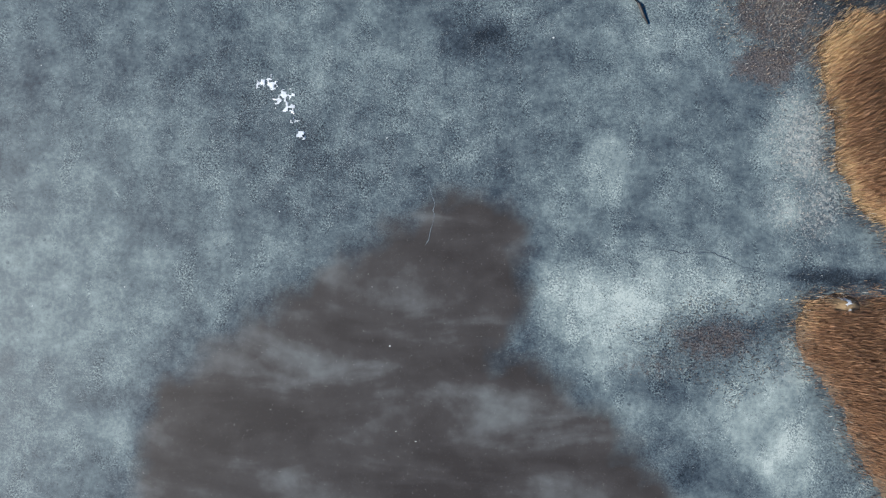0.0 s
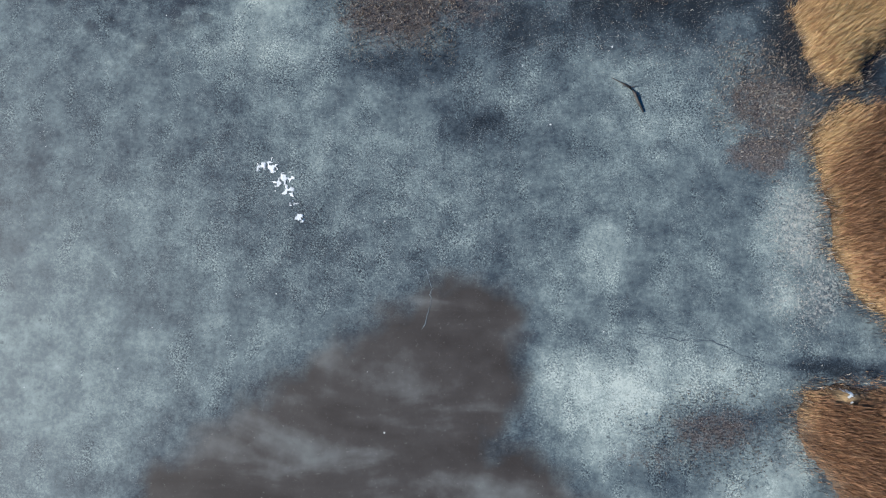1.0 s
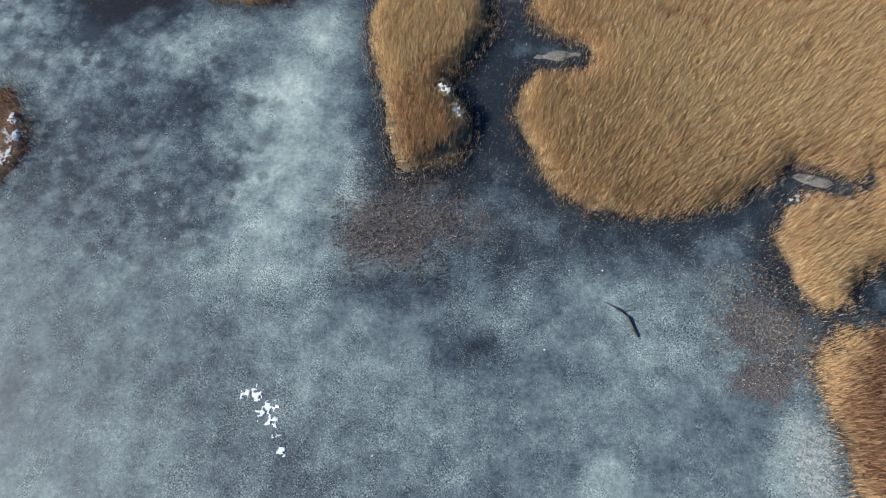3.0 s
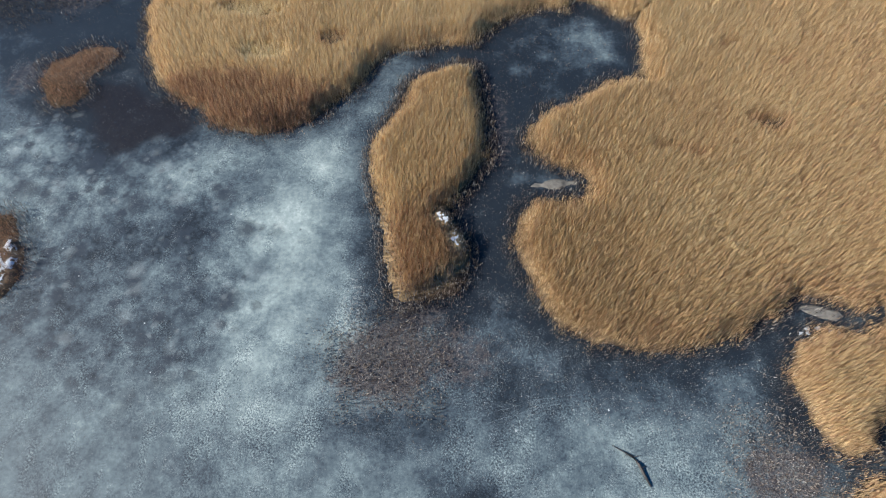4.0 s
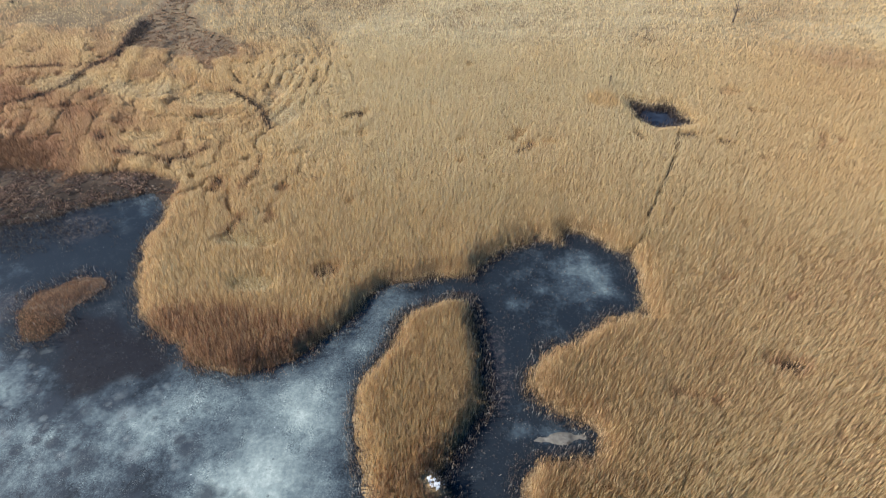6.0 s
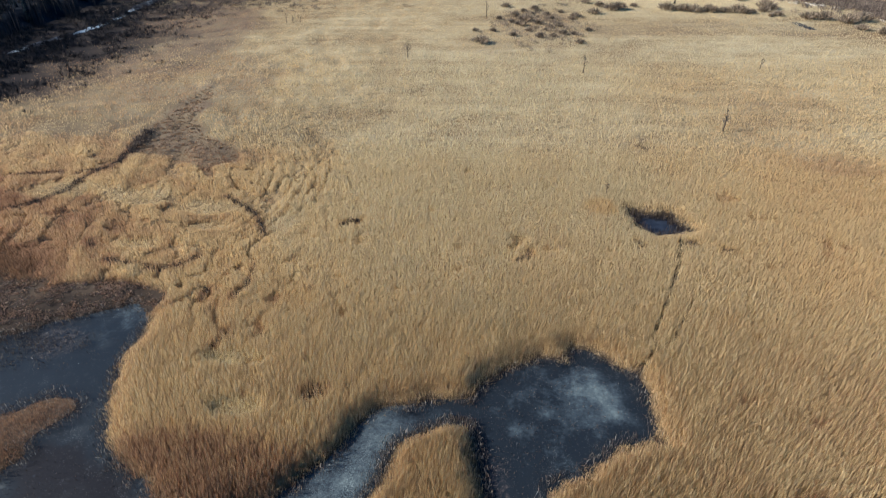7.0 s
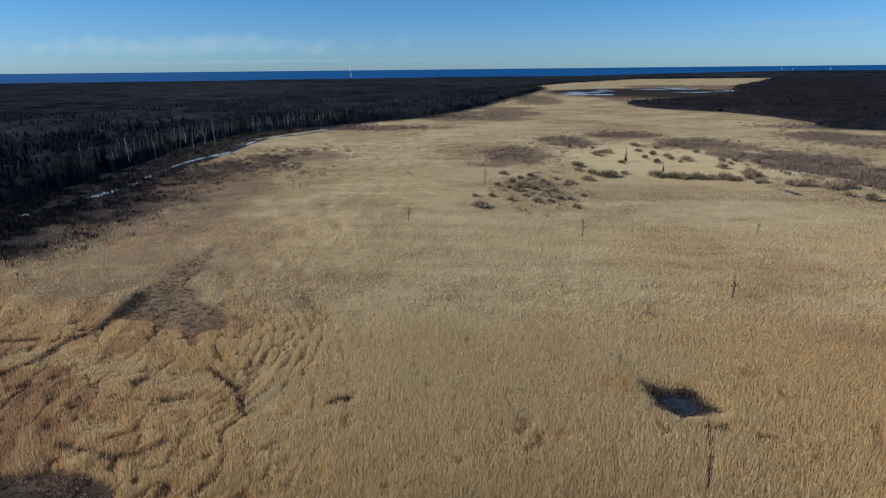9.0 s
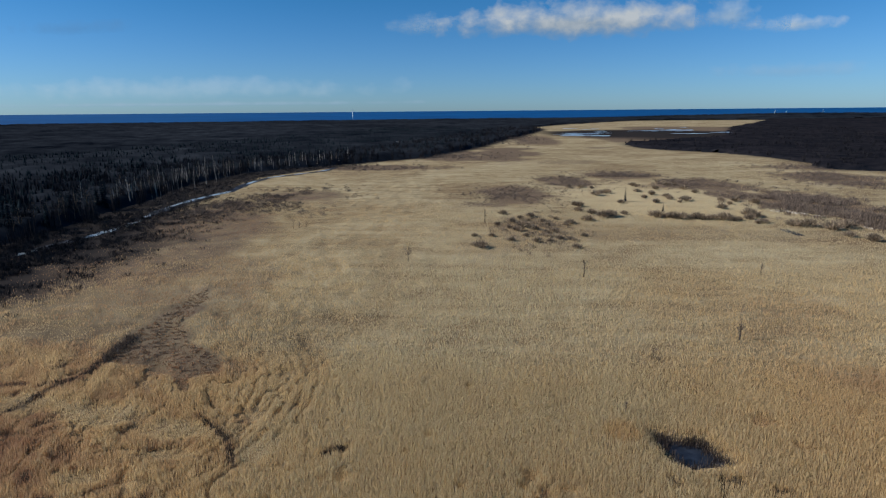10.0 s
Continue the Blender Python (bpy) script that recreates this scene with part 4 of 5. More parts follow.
def build_sea():
    xs, ys = np.linspace(-6000, 6000, 61), np.linspace(2300, 4850, 52)
    gx, gy = (g.ravel() for g in np.meshgrid(xs, ys))
    coast = 4100 + 0.38 * np.clip(gx, -4000, 0) + 60 * fbm(gx, gy, 900, 2, 44)
    k = (gy - coast) / (4850 - coast)
    z = np.where(k < 0, -3.0, 2.2 + 55.6 * np.clip(k, 0, 1))
    tagged(sheet("sea_backdrop", np.stack([gx, gy, z], 1), grid_faces(61, 52), SEA, smooth=True), "dark blue open sea along the horizon", "sea", kind="structure")


build_sea()

for name, x, z, size, light, shade, seed, thin, label in (
    ("cloud_backdrop", 740, 722, (1180, 175), (0.45, 0.49, 0.525), (0.2, 0.27, 0.35), 3.1, 0.97, "long white cumulus cloud with a grey base"),
    ("cloud_backdrop", -520, 725, (300, 95), (0.42, 0.5, 0.57), (0.22, 0.32, 0.42), 4.6, 0.8, "small soft cloud beside a longer one"),
    ("cloud_backdrop", 1880, 765, (200, 120), (0.45, 0.53, 0.6), (0.26, 0.36, 0.46), 7.7, 0.6, "small torn cloud in a blue sky"),
    ("cloud_backdrop", 2330, 680, (330, 75), (0.5, 0.57, 0.63), (0.3, 0.4, 0.5), 8.3, 0.8, "small torn white cloud in a blue sky"),
    ("cloud_backdrop", 2400, 340, (620, 70), (0.3, 0.42, 0.55), (0.22, 0.34, 0.48), 5.2, 0.3, "thin grey wisps of cloud in a blue sky"),
    ("cloud_backdrop", -3480, 760, (520, 75), (0.1, 0.22, 0.4), (0.08, 0.2, 0.38), 6.4, 0.3, "thin dark streak of cloud in a blue sky"),
    ("cloud_backdrop", -2700, 250, (1900, 110), (0.5, 0.6, 0.68), (0.4, 0.52, 0.62), 9.4, 0.25, "low bank of pale haze over the sea"),
    ("cloud_backdrop", -2600, 130, (2300, 22), (0.3, 0.42, 0.55), (0.24, 0.36, 0.5), 2.2, 0.5, "row of small grey clouds over the horizon"),
):
    bm = bmesh.new()
    for u, v in ((-1.35, -1.35), (1.35, -1.35), (1.35, 1.35), (-1.35, 1.35)):
        bm.verts.new((u * size[0], 0, v * size[1]))
    bm.faces.new(bm.verts)
    ob = part(name, bm, make_cloud("cloud", size, light, shade, seed, thin), smooth=False)
    ob.location = (x, 4780, z)
    ob.visible_shadow = False
    tagged(ob, label, "cloud", kind="structure")


# ---- reeds ----
def blades(x, y, z, height, width, lean, tone, quads=True):
    """Upright tapered stems with a plume below the tip: arrays of verts, faces and tones."""
    n = len(x)
    turn = rng.uniform(0, math.pi, n)
    cx, cy = np.cos(turn) * width / 2, np.sin(turn) * width / 2
    lx = rng.normal(0.05, lean, n) * height
    ly = rng.normal(0.03, lean, n) * height
    base = np.stack([x, y, z], 1)
    tip = np.stack([x + lx, y + ly, z + height], 1)
    if quads:
        mid = np.stack([x + 0.45 * lx, y + 0.45 * ly, z + 0.66 * height], 1)
        off = np.stack([cx, cy, np.zeros(n)], 1)
        verts = np.stack([base, mid + off, tip, mid - off], 1).reshape(-1, 3)
        return verts, np.arange(4 * n).reshape(-1, 4), np.repeat(tone, 4)
    off = np.stack([cx, cy, np.zeros(n)], 1)
    shoulder = np.stack([x + 0.5 * lx, y + 0.5 * ly, z + 0.7 * height], 1)
    verts = np.stack([base, tip + 0.4 * off, shoulder - off], 1).reshape(-1, 3)
    return verts, np.arange(3 * n).reshape(-1, 3), np.repeat(tone, 3)


def scatter(x0, x1, y0, y1, density):
    n = int((x1 - x0) * (y1 - y0) * density)
    x, y = rng.uniform(x0, x1, n), rng.uniform(y0, y1, n)
    seen = np.abs(x + 6) < 72 + 0.72 * np.maximum(y - 55, 0)
    return x[seen], y[seen]


near_state = charts(-180, 170, -32, 190, 0.45, lambda x, y: (*reed_state(x, y), ground_height(x, y)))
far_state = charts(-335, 485, 155, 765, 1.4, lambda x, y: (*reed_state(x, y), ground_height(x, y)))


def reed_bed(area, density, width, label, where=None, quads=True, low=0.0, fade=(0.01, 0.01)):
    x, y = scatter(*area, density)
    kept = rng.random(len(x)) < np.minimum((y - area[2]) / fade[0], (area[3] - y) / fade[1])
    x, y = x[kept], y[kept]
    if where is not None:
        ok = where(x, y)
        x, y = x[ok], y[ok]
    thick, height, tone, foot = (c(x, y) for c in (near_state if area[3] < 190 else far_state))
    if area[2] < 189 < area[3]:
        fine = (np.abs(x + 5) < 174) & (y < 189)
        thick, height, tone, foot = (np.where(fine, c(x, y), v) for c, v in zip(near_state, (thick, height, tone, foot)))
    woods = np.maximum(woods_west(x, y), woods_east(x, y)) if area[3] > 190 else np.full(x.shape, -99.0)
    brown = np.zeros(x.shape)
    for o in BROWN:
        if o[1] - 1.4 * o[3] > area[3] or o[1] + 1.4 * o[3] < area[2]:
            continue
        brown = np.maximum(brown, o[4] * ramp01(-0.1, 0.4, oval(x, y, o) + 0.3 * fbm(x, y, 14, 2, 61)))
    tone = np.clip(tone - 0.8 * brown, 0, 2)
    if area[3] > 190:
        thick = thick * (1 - 0.95 * shaded_strip(x, y)) * (1 - 0.6 * brown)
    clump = fbm(x, y, 0.24, 2, 36) if area[2] < 100 else np.zeros(x.shape)
    thick = thick * (1 - 0.3 * ramp01(0.1, 0.5, -clump))
    height, tone = height * (1 + 0.06 * clump), np.clip(tone + 0.25 * clump, 0, 2)
    ok = (rng.random(len(x)) < thick) & (woods < -4)
    x, y, foot, height, tone = x[ok], y[ok], foot[ok], height[ok] * rng.uniform(*((0.66, 1.14) if area[2] < 100 else (0.86, 1.08)), ok.sum()), tone[ok]
    height = np.maximum(height - low - 0.95 * np.maximum(foot - 0.1, 0), 0.4)
    v, f, t = blades(x, y, foot - 0.05, height, width * rng.uniform(0.6, 1.4, len(x)), 0.05, tone, quads)
    tagged(sheet("reed_bed", v, f, FAR_REED if area[2] > 100 else REED, {"tone": t}), label, "reeds", kind="stuff")


on_island = lambda x, y: about(x, y, ISLAND) > -1.5  # noqa: E731
near_islets = lambda x, y: (about(x, y, ISLET) > -1.5) | (chain(x, y, TUSSOCK) > -1.5)  # noqa: E731
south_east = lambda x, y: ~on_island(x, y) & (x > 30) & (y < 51)  # noqa: E731
eastern = lambda x, y: ~on_island(x, y) & (x > 3) & (y >= 51)  # noqa: E731
northern = lambda x, y: ~on_island(x, y) & ~near_islets(x, y) & (x <= 3) & (y >= 51)  # noqa: E731
reed_bed((-17, 5, 50, 97), 170, 0.042, "tan dry reeds on a narrow island in the ice", on_island, False)
reed_bed((-70, -48, 46, 99), 110, 0.05, "rust-brown sedge on small islets in the ice", near_islets, False)
reed_bed((30, 62, -30, 51), 165, 0.042, "rust and tan reeds along the creek banks", south_east, False)
reed_bed((3, 112, 51, 126), 160, 0.042, "dense golden-tan dry reeds with rounded shore", eastern, False, 0.0, (0.01, 18))
reed_bed((-118, 3, 76, 126), 150, 0.042, "tan dry reeds browning towards the frozen channel", northern, False, 0.0, (0.01, 18))
reed_bed((-175, 165, 108, 186), 48, 0.085, "wide stand of tan dry reeds, partly wind-laid", None, False, 0.0, (18, 24))
reed_bed((-245, 235, 162, 275), 6.5, 0.19, "even tan reed marsh", None, False, 0.1, (24, 30))
reed_bed((-250, 340, 245, 430), 2.4, 0.24, "smooth straw-coloured reed marsh", None, False, 0.3, (30, 60))
reed_bed((-330, 480, 380, 760), 0.2, 0.45, "distant pale reed marsh", None, False, 0.4, (60, 100))


def stalks(name, x, y, height, width, tone, label, category, lean=0.2, material=None):
    v, f, t = blades(x, y, np.maximum(ground_height(x, y), -0.02), height, width, lean, tone)
    tagged(sheet(name, v, f, material or STALK, {"tone": t}), label, category, kind="stuff")


# dark broken stalks along every shore
x, y = scatter(-110, 62, -20, 152, 44)
s = shore(x, y)
k = np.exp(-((s + 0.4) / 1.1) ** 2) * (0.5 + 0.5 * fbm(x, y, 4, 2, 71)) + 0.10 * ramp01(-6, -1.5, s) * ramp01(0.1, 0.5, fbm(x, y, 3, 3, 72)) * (s < 0)
pale_bank = ramp01(-4, -9, x) * ramp01(-20, -15, x) * ramp01(50, 55, y) * ramp01(84, 78, y)
ok = rng.random(len(x)) < k * (1 - 0.4 * pale_bank)
x, y, s, pale_bank = x[ok], y[ok], s[ok], pale_bank[ok]
stalks("shore_stalks", x, y, np.where(s > -1.5, 0.9, 0.25) * rng.uniform(0.3, 1.3, len(x)), rng.uniform(0.03, 0.065, len(x)), np.clip(rng.normal(0.25, 0.35, len(x)) + 1.1 * (rng.random(len(x)) < 0.3 + 0.5 * pale_bank) * (s > -1.2), 0, 2), "broken dark brown stalks frozen in along the shore", "stalks")
# thin stubble standing in the ice
for cx, cy, rx, ry, density, tone, tall, label in (
    (-7.5, 49.5, 7.0, 6.5, 62, 0.8, 0.3, "sparse grey-brown sedge stubble frozen in the ice"), (32.5, 40.5, 5, 6.5, 55, 1.0, 0.25, "pinkish brown sedge stubble frozen in the ice"),
    (27.5, 5.0, 7, 5.0, 30, 0.3, 0.2, "dark scattered stubble on frosted ice"), (36.5, 25, 3.4, 9, 22, 1.9, 0.14, "bleached straw stubble along the icy shore"),
    (-47, 80.5, 8.5, 7, 4, 0.05, 0.2, "black-brown drowned sedge in clear ice"), (3.5, 68, 5, 22, 7, 0.9, 0.2, "fine pale stubble in a dark frozen channel"), (-77, 104, 14, 5, 22, 0.35, 0.5, "brown sedge tufts in the frozen bay"),
    (20, 48, 16, 5, 7, 1.5, 0.15, "frosted straw bits on the ice"), (10, 97, 11, 9, 5, 0.5, 0.25, "fine dark stubble in a frozen pond")):
    x, y = scatter(cx - 1.6 * rx, cx + 1.6 * rx, cy - 1.6 * ry, cy + 1.6 * ry, density)
    ok = (rng.random(len(x)) < ramp01(-0.5, 0.7, oval(x, y, (cx, cy, rx, ry)) + 0.6 * fbm(x, y, 3, 3, 73))) & (shore(x, y) < 1.0)
    x, y = x[ok], y[ok]
    stalks("ice_stubble", x, y, tall * rng.uniform(0.4, 1.4, len(x)), rng.uniform(0.04, 0.09, len(x)), np.clip(tone + rng.normal(0, 0.3, len(x)), 0, 2), label, "stubble", 0.5)
x, y = scatter(-17, 4, 52, 96, 26)
isle = about(x, y, ISLAND)
ok = (isle > -0.8) & (rng.random(len(x)) < ramp01(3.4, 0.5, isle - 2.2 * ramp01(66, 58, y) + 1.2 * fbm(x, y, 3, 2, 74)))
x, y = x[ok], y[ok]
stalks("island_sedge", x, y, rng.uniform(0.3, 1.0, len(x)), rng.uniform(0.05, 0.1, len(x)), np.clip(rng.normal(0.9, 0.35, len(x)), 0, 2), "thin rusty sedge round the island's rim", "sedge", 0.25)
# dark stems round the pool
x, y = scatter(27, 46, 133, 155, 30)
k = np.exp(-((shore(x, y) + 0.7) / 1.0) ** 2) * (0.35 + 0.65 * ramp01(144, 149, y + 0.5 * (x - 36)))
ok = rng.random(len(x)) < k
x, y = x[ok], y[ok]
stalks("pool_stalks", x, y, rng.uniform(0.6, 1.7, len(x)), rng.uniform(0.07, 0.14, len(x)), np.clip(rng.normal(0.1, 0.25, len(x)), 0, 2), "dark reed stems round a small frozen pool", "stalks", 0.1)
# dark stems added in the hollows in place of shade
xs, ys = [], []
for beads in HOLLOWS:
    for a, b in zip(beads, beads[1:]):
        n = int(20 * max(1.5, math.dist(a[:2], b[:2])) * (a[2] + b[2]))
        q = rng.random(n)
        xs.append(a[0] + (b[0] - a[0]) * q + rng.normal(0, 0.42 * (a[2] + b[2]) / 1.6, n))
        ys.append(a[1] + (b[1] - a[1]) * q + rng.normal(0, 0.42 * (a[2] + b[2]) / 1.6, n))
x, y = np.concatenate(xs), np.concatenate(ys)
stalks("shade_stems", x, y, rng.uniform(0.4, 1.5, len(x)), rng.uniform(0.07, 0.14, len(x)), np.clip(rng.normal(0.2, 0.3, len(x)), 0, 2), "dark stems put in reed hollows to stand for shade", "stalks", 0.35)


# ---- on the ice ----
def snow_patch(label, lumps, spread, material=None):
    """Ragged crusts of old snow round a few middles (x, y, reach): one sheet with torn rims and holes."""
    mid = np.array(lumps)
    reach = mid[:, 2].max() + 0.9
    (x0, y0), (x1, y1) = mid[:, :2].min(axis=0) - reach, mid[:, :2].max(axis=0) + reach
    xs, ys = np.arange(x0, x1, 0.09), np.arange(y0, y1, 0.09)
    gx, gy = (g.ravel() for g in np.meshgrid(xs, ys))
    body = np.max([1 - np.hypot(gx - x, gy - y) / (1.15 * r) for x, y, r in lumps], axis=0)
    body = body - 0.76 + 0.32 * spread + 0.7 * fbm(gx, gy, 0.7, 2, 97) + 1.0 * fbm(gx, gy, 0.24, 2, 98)
    z = np.maximum(ground_height(gx, gy), 0.0) + 0.1 * ramp01(-0.12, 0.3, body) + 0.03 * fbm(gx, gy, 0.3, 2, 99) - 0.03
    ok = (body > -0.02).reshape(len(ys), len(xs))
    keep = ok[:-1, :-1] & ok[1:, 1:] & ok[1:, :-1] & ok[:-1, 1:]
    verts, faces, _ = compact(np.stack([gx, gy, z], 1), grid_faces(len(xs), len(ys), keep))
    tagged(sheet("snow_patch", verts, faces, material or SNOW, smooth=True), label, "snow", kind="stuff")


snow_patch("broken white crust of snow on blue-grey ice", [(-21.3, 29.6, 0.7), (-20.2, 29.7, 0.9), (-18.8, 28.2, 1.3), (-18.2, 27.2, 0.9), (-17.4, 25.6, 0.8), (-17.0, 24.5, 0.6)], 0.7)
snow_patch("thick white snow on a sedge tussock", [(-55.6, 60, 0.9), (-55.0, 57.5, 1.2), (-55.3, 55, 1.0), (-57.3, 52, 0.8)], 1.5)
snow_patch("small white snow remnant by the reed island", [(-3.6, 66.9, 0.7), (-2.8, 66.6, 0.6)], 1.2)
snow_patch("small white snow remnant at the channel's edge", [(-1.7, 64.0, 0.6), (-1.4, 63.3, 0.5)], 1.2)
snow_patch("white snow remnant on brown sedge", [(45.0, 8.2, 0.7), (40.0, 10.0, 0.7)], 1.1)
snow_patch("grey-white snow in a cut through the reeds", [(37.2, 55.2, 0.4), (38.2, 55.5, 0.5), (39.1, 55.6, 0.5), (40.2, 55.4, 0.4), (41.2, 55.3, 0.4)], 1.0)


def slush_bar(label, cx, cy, rx, ry, turn, tall, material):
    """A smooth low bar of old slush with an uneven rim."""
    u, v = np.meshgrid(np.linspace(-1.25, 1.25, 41), np.linspace(-1.25, 1.25, 25))
    u, v = u.ravel() * rx, v.ravel() * ry
    x, y = cx + u * math.cos(turn) - v * math.sin(turn), cy + u * math.sin(turn) + v * math.cos(turn)
    body = 1 - np.hypot(u / rx, v / ry) + 0.45 * fbm(x, y, 1.5, 4, 95)
    z = -0.06 + tall * ramp01(0.0, 0.5, body) + 0.03 * fbm(x, y, 0.5, 2, 96)
    ok = (body > -0.1).reshape(25, 41)
    verts, faces, _ = compact(np.stack([x, y, z], 1), grid_faces(41, 25, ok[:-1, :-1] | ok[1:, 1:]))
    tagged(sheet("snow_bar", verts, faces, material, smooth=True), label, "snow", kind="stuff")


slush_bar("smooth grey-brown slush in a small cove", 10.6, 73.4, 3.0, 0.95, 0.12, 0.22, SLUSH)
slush_bar("grey slush in a cut through the reeds", 40.0, 57.7, 2.9, 0.8, -0.15, 0.2, SLUSH)
snow_patch("white crumbs of snow on brown sedge bank", [(-40, 86, 0.8), (-24, 88.5, 1.6), (-31, 82, 0.5)], 0.9)

dice = random.Random(4)
branch = thing("fallen_branch", "dark waterlogged branch frozen into the ice", "branch")
bm = bmesh.new()
tube(bm, [(15.6, 41.8, 0.05), (16.6, 41.3, 0.1), (17.5, 40.85, 0.12), (18.1, 40.2, 0.14), (18.5, 39.3, 0.1), (19.1, 38.2, 0.08)], [0.03, 0.06, 0.13, 0.17, 0.16, 0.09], 7)
part("stem", bm, WETWOOD, branch)
for a, b in (((17.6, 40.8, 0.12), (18.4, 41.0, 0.25)), ((18.3, 39.8, 0.12), (18.9, 40.1, 0.2)), ((18.7, 39.0, 0.1), (18.3, 38.6, 0.12)), ((17.0, 41.1, 0.1), (16.7, 40.7, 0.1))):
    bm = bmesh.new()
    tube(bm, [a, ((a[0] + b[0]) / 2, (a[1] + b[1]) / 2 + 0.05, (a[2] + b[2]) / 2 + 0.05), b], [0.05, 0.035, 0.012], 5)
    part("twig", bm, WETWOOD, branch)


def crack(line, width, material, label, jitter=0.12):
    pts = wander(line, 0.45, jitter, dice)
    bm = bmesh.new()
    ribbon(bm, pts, [width * dice.uniform(0.25, 1.5) for _ in pts], 0.022)
    tagged(part("ice_crack", bm, material, smooth=False), label, "crack", kind="structure")


crack([(19, 14.9), (23.5, 14.2), (26.5, 14.5), (30, 13.2), (34.5, 12.0)], 0.07, CRACK, "dark open crack across the lake ice")
crack([(22.5, 15.1), (25, 14.9), (27.8, 14.2)], 0.05, CRACK, "short dark crack in the lake ice")
crack([(-3.0, 19.8), (-2.3, 17.8), (-2.4, 15.8), (-2.9, 13.5)], 0.05, SCRATCH, "pale healed crack in the lake ice")
crack([(-3.2, 20.2), (-6.0, 20.9), (-8.0, 21.2)], 0.03, SCRATCH, "pale healed crack in the lake ice")
crack([(-1, 42.6), (4, 44.4), (8, 45.8), (12.2, 46.7)], 0.022, SCRATCH, "faint pale track curving over the ice", 0.06)
crack([(0, 41.9), (4.5, 43.7), (8.6, 45.1), (12.6, 46.1)], 0.018, SCRATCH, "faint pale track curving over the ice", 0.06)
crack([(-20, 41.2), (-15, 40.6), (-11, 40.6)], 0.05, CRACK, "thin dark crack in the lake ice")
crack([(-12, 28), (-11.8, 25), (-11.9, 22.5)], 0.03, SCRATCH, "pale healed crack in the lake ice")


# ---- shrubs and trees ----
def twig_dome(seed, count, wide, tall, spread=0.5):
    """Thin upswept twigs that fill a dome: one bmesh of slim triangles."""
    d = random.Random(seed)
    bm = bmesh.new()
    for _ in range(count):
        a, out = d.uniform(0, 6.28), d.random() ** 0.6
        foot = Vector((math.cos(a) * out * wide * spread, math.sin(a) * out * wide * spread, d.uniform(0, 0.25) * tall))
        high = tall * (1 - 0.45 * out * out) * d.uniform(0.7, 1.05)
        tip = Vector((math.cos(a + d.gauss(0, 0.3)) * out * wide, math.sin(a + d.gauss(0, 0.3)) * out * wide, high))
        turn = d.uniform(0, 6.28)
        side = Vector((math.cos(turn), math.sin(turn), 0)) * tall * d.uniform(0.018, 0.045)
        mid = foot.lerp(tip, 0.6) + Vector((d.gauss(0, 0.05), d.gauss(0, 0.05), 0)) * tall
        v = [bm.verts.new(p) for p in (foot, mid + side, tip, mid - side)]
        bm.faces.new(v)
    return bm


def shrub(seed, wide, tall, label):
    d = random.Random(seed)
    ob = thing("willow_shrub", label, "shrub", group="shrubs on the marsh")
    for _ in range(5):
        a = d.uniform(0, 6.28)
        bm = bmesh.new()
        tube(bm, [(0.1 * math.cos(a), 0.1 * math.sin(a), -0.3), (0.3 * wide * math.cos(a), 0.3 * wide * math.sin(a), 0.45 * tall), (0.55 * wide * math.cos(a + 0.3), 0.55 * wide * math.sin(a + 0.3), 0.85 * tall)], [0.09, 0.06, 0.02], 5)
        part("stem", bm, BARK, ob)
    tagged(part("crown", twig_dome(seed, 210, wide, tall), WILLOW, ob, "grey-brown leafless twigs", smooth=False), kind="stuff")
    return ob


def at_ground(x, y, turn=0.0, sink=0.1):
    return pose(x, y, float(ground_height(x, y)) - sink, 0, 0, turn)


SHRUB_KINDS = [(11, 3.2, 3.2, "grey-brown leafless willow shrub on the reed marsh"), (12, 4.2, 3.4, "broad leafless willow shrub on pale marsh grass"), (13, 2.2, 2.6, "small dark leafless shrub on the reed marsh")]
SHRUBS_NORTH = [(63, 482), (72, 482), (79, 476), (76, 442), (81, 453), (85, 453), (85, 409), (57, 395), (55, 399), (54, 380), (60, 371), (69, 363), (65, 361), (78, 371), (54, 351), (113, 492), (115, 486), (125, 474), (108, 459), (105, 430), (114, 445), (121, 435), (120, 425), (122, 412), (128, 419), (139, 492), (146, 496), (145, 474), (107, 411), (146, 454)]
SHRUBS_EAST = [(150, 419), (150, 406), (158, 417), (139, 390), (165, 431), (93, 362), (99, 362), (101, 359), (105, 357), (110, 359), (113, 358), (115, 356), (120, 356), (126, 355), (130, 353), (133, 354), (167, 411), (145, 368), (146, 363), (143, 348), (139, 346), (154, 340), (161, 340), (167, 332), (176, 336), (166, 317), (171, 308), (140, 357)]
SHRUBS_WEST = [(12, 330), (14, 345), (19, 334), (25, 361), (16, 324), (30, 346), (32, 338), (41, 338), (44, 343), (19, 312), (29, 318), (23, 300), (29, 301), (34, 306), (39, 306), (46, 313), (6, 337), (3, 311), (-5, 311), (-2, 289), (39, 290), (10, 369), (19, 356), (38, 354), (24, 327), (34, 322), (12, 302)]
SHRUBS = SHRUBS_NORTH + SHRUBS_EAST + SHRUBS_WEST
templates = [shrub(*k) for k in SHRUB_KINDS]
dice = random.Random(9)
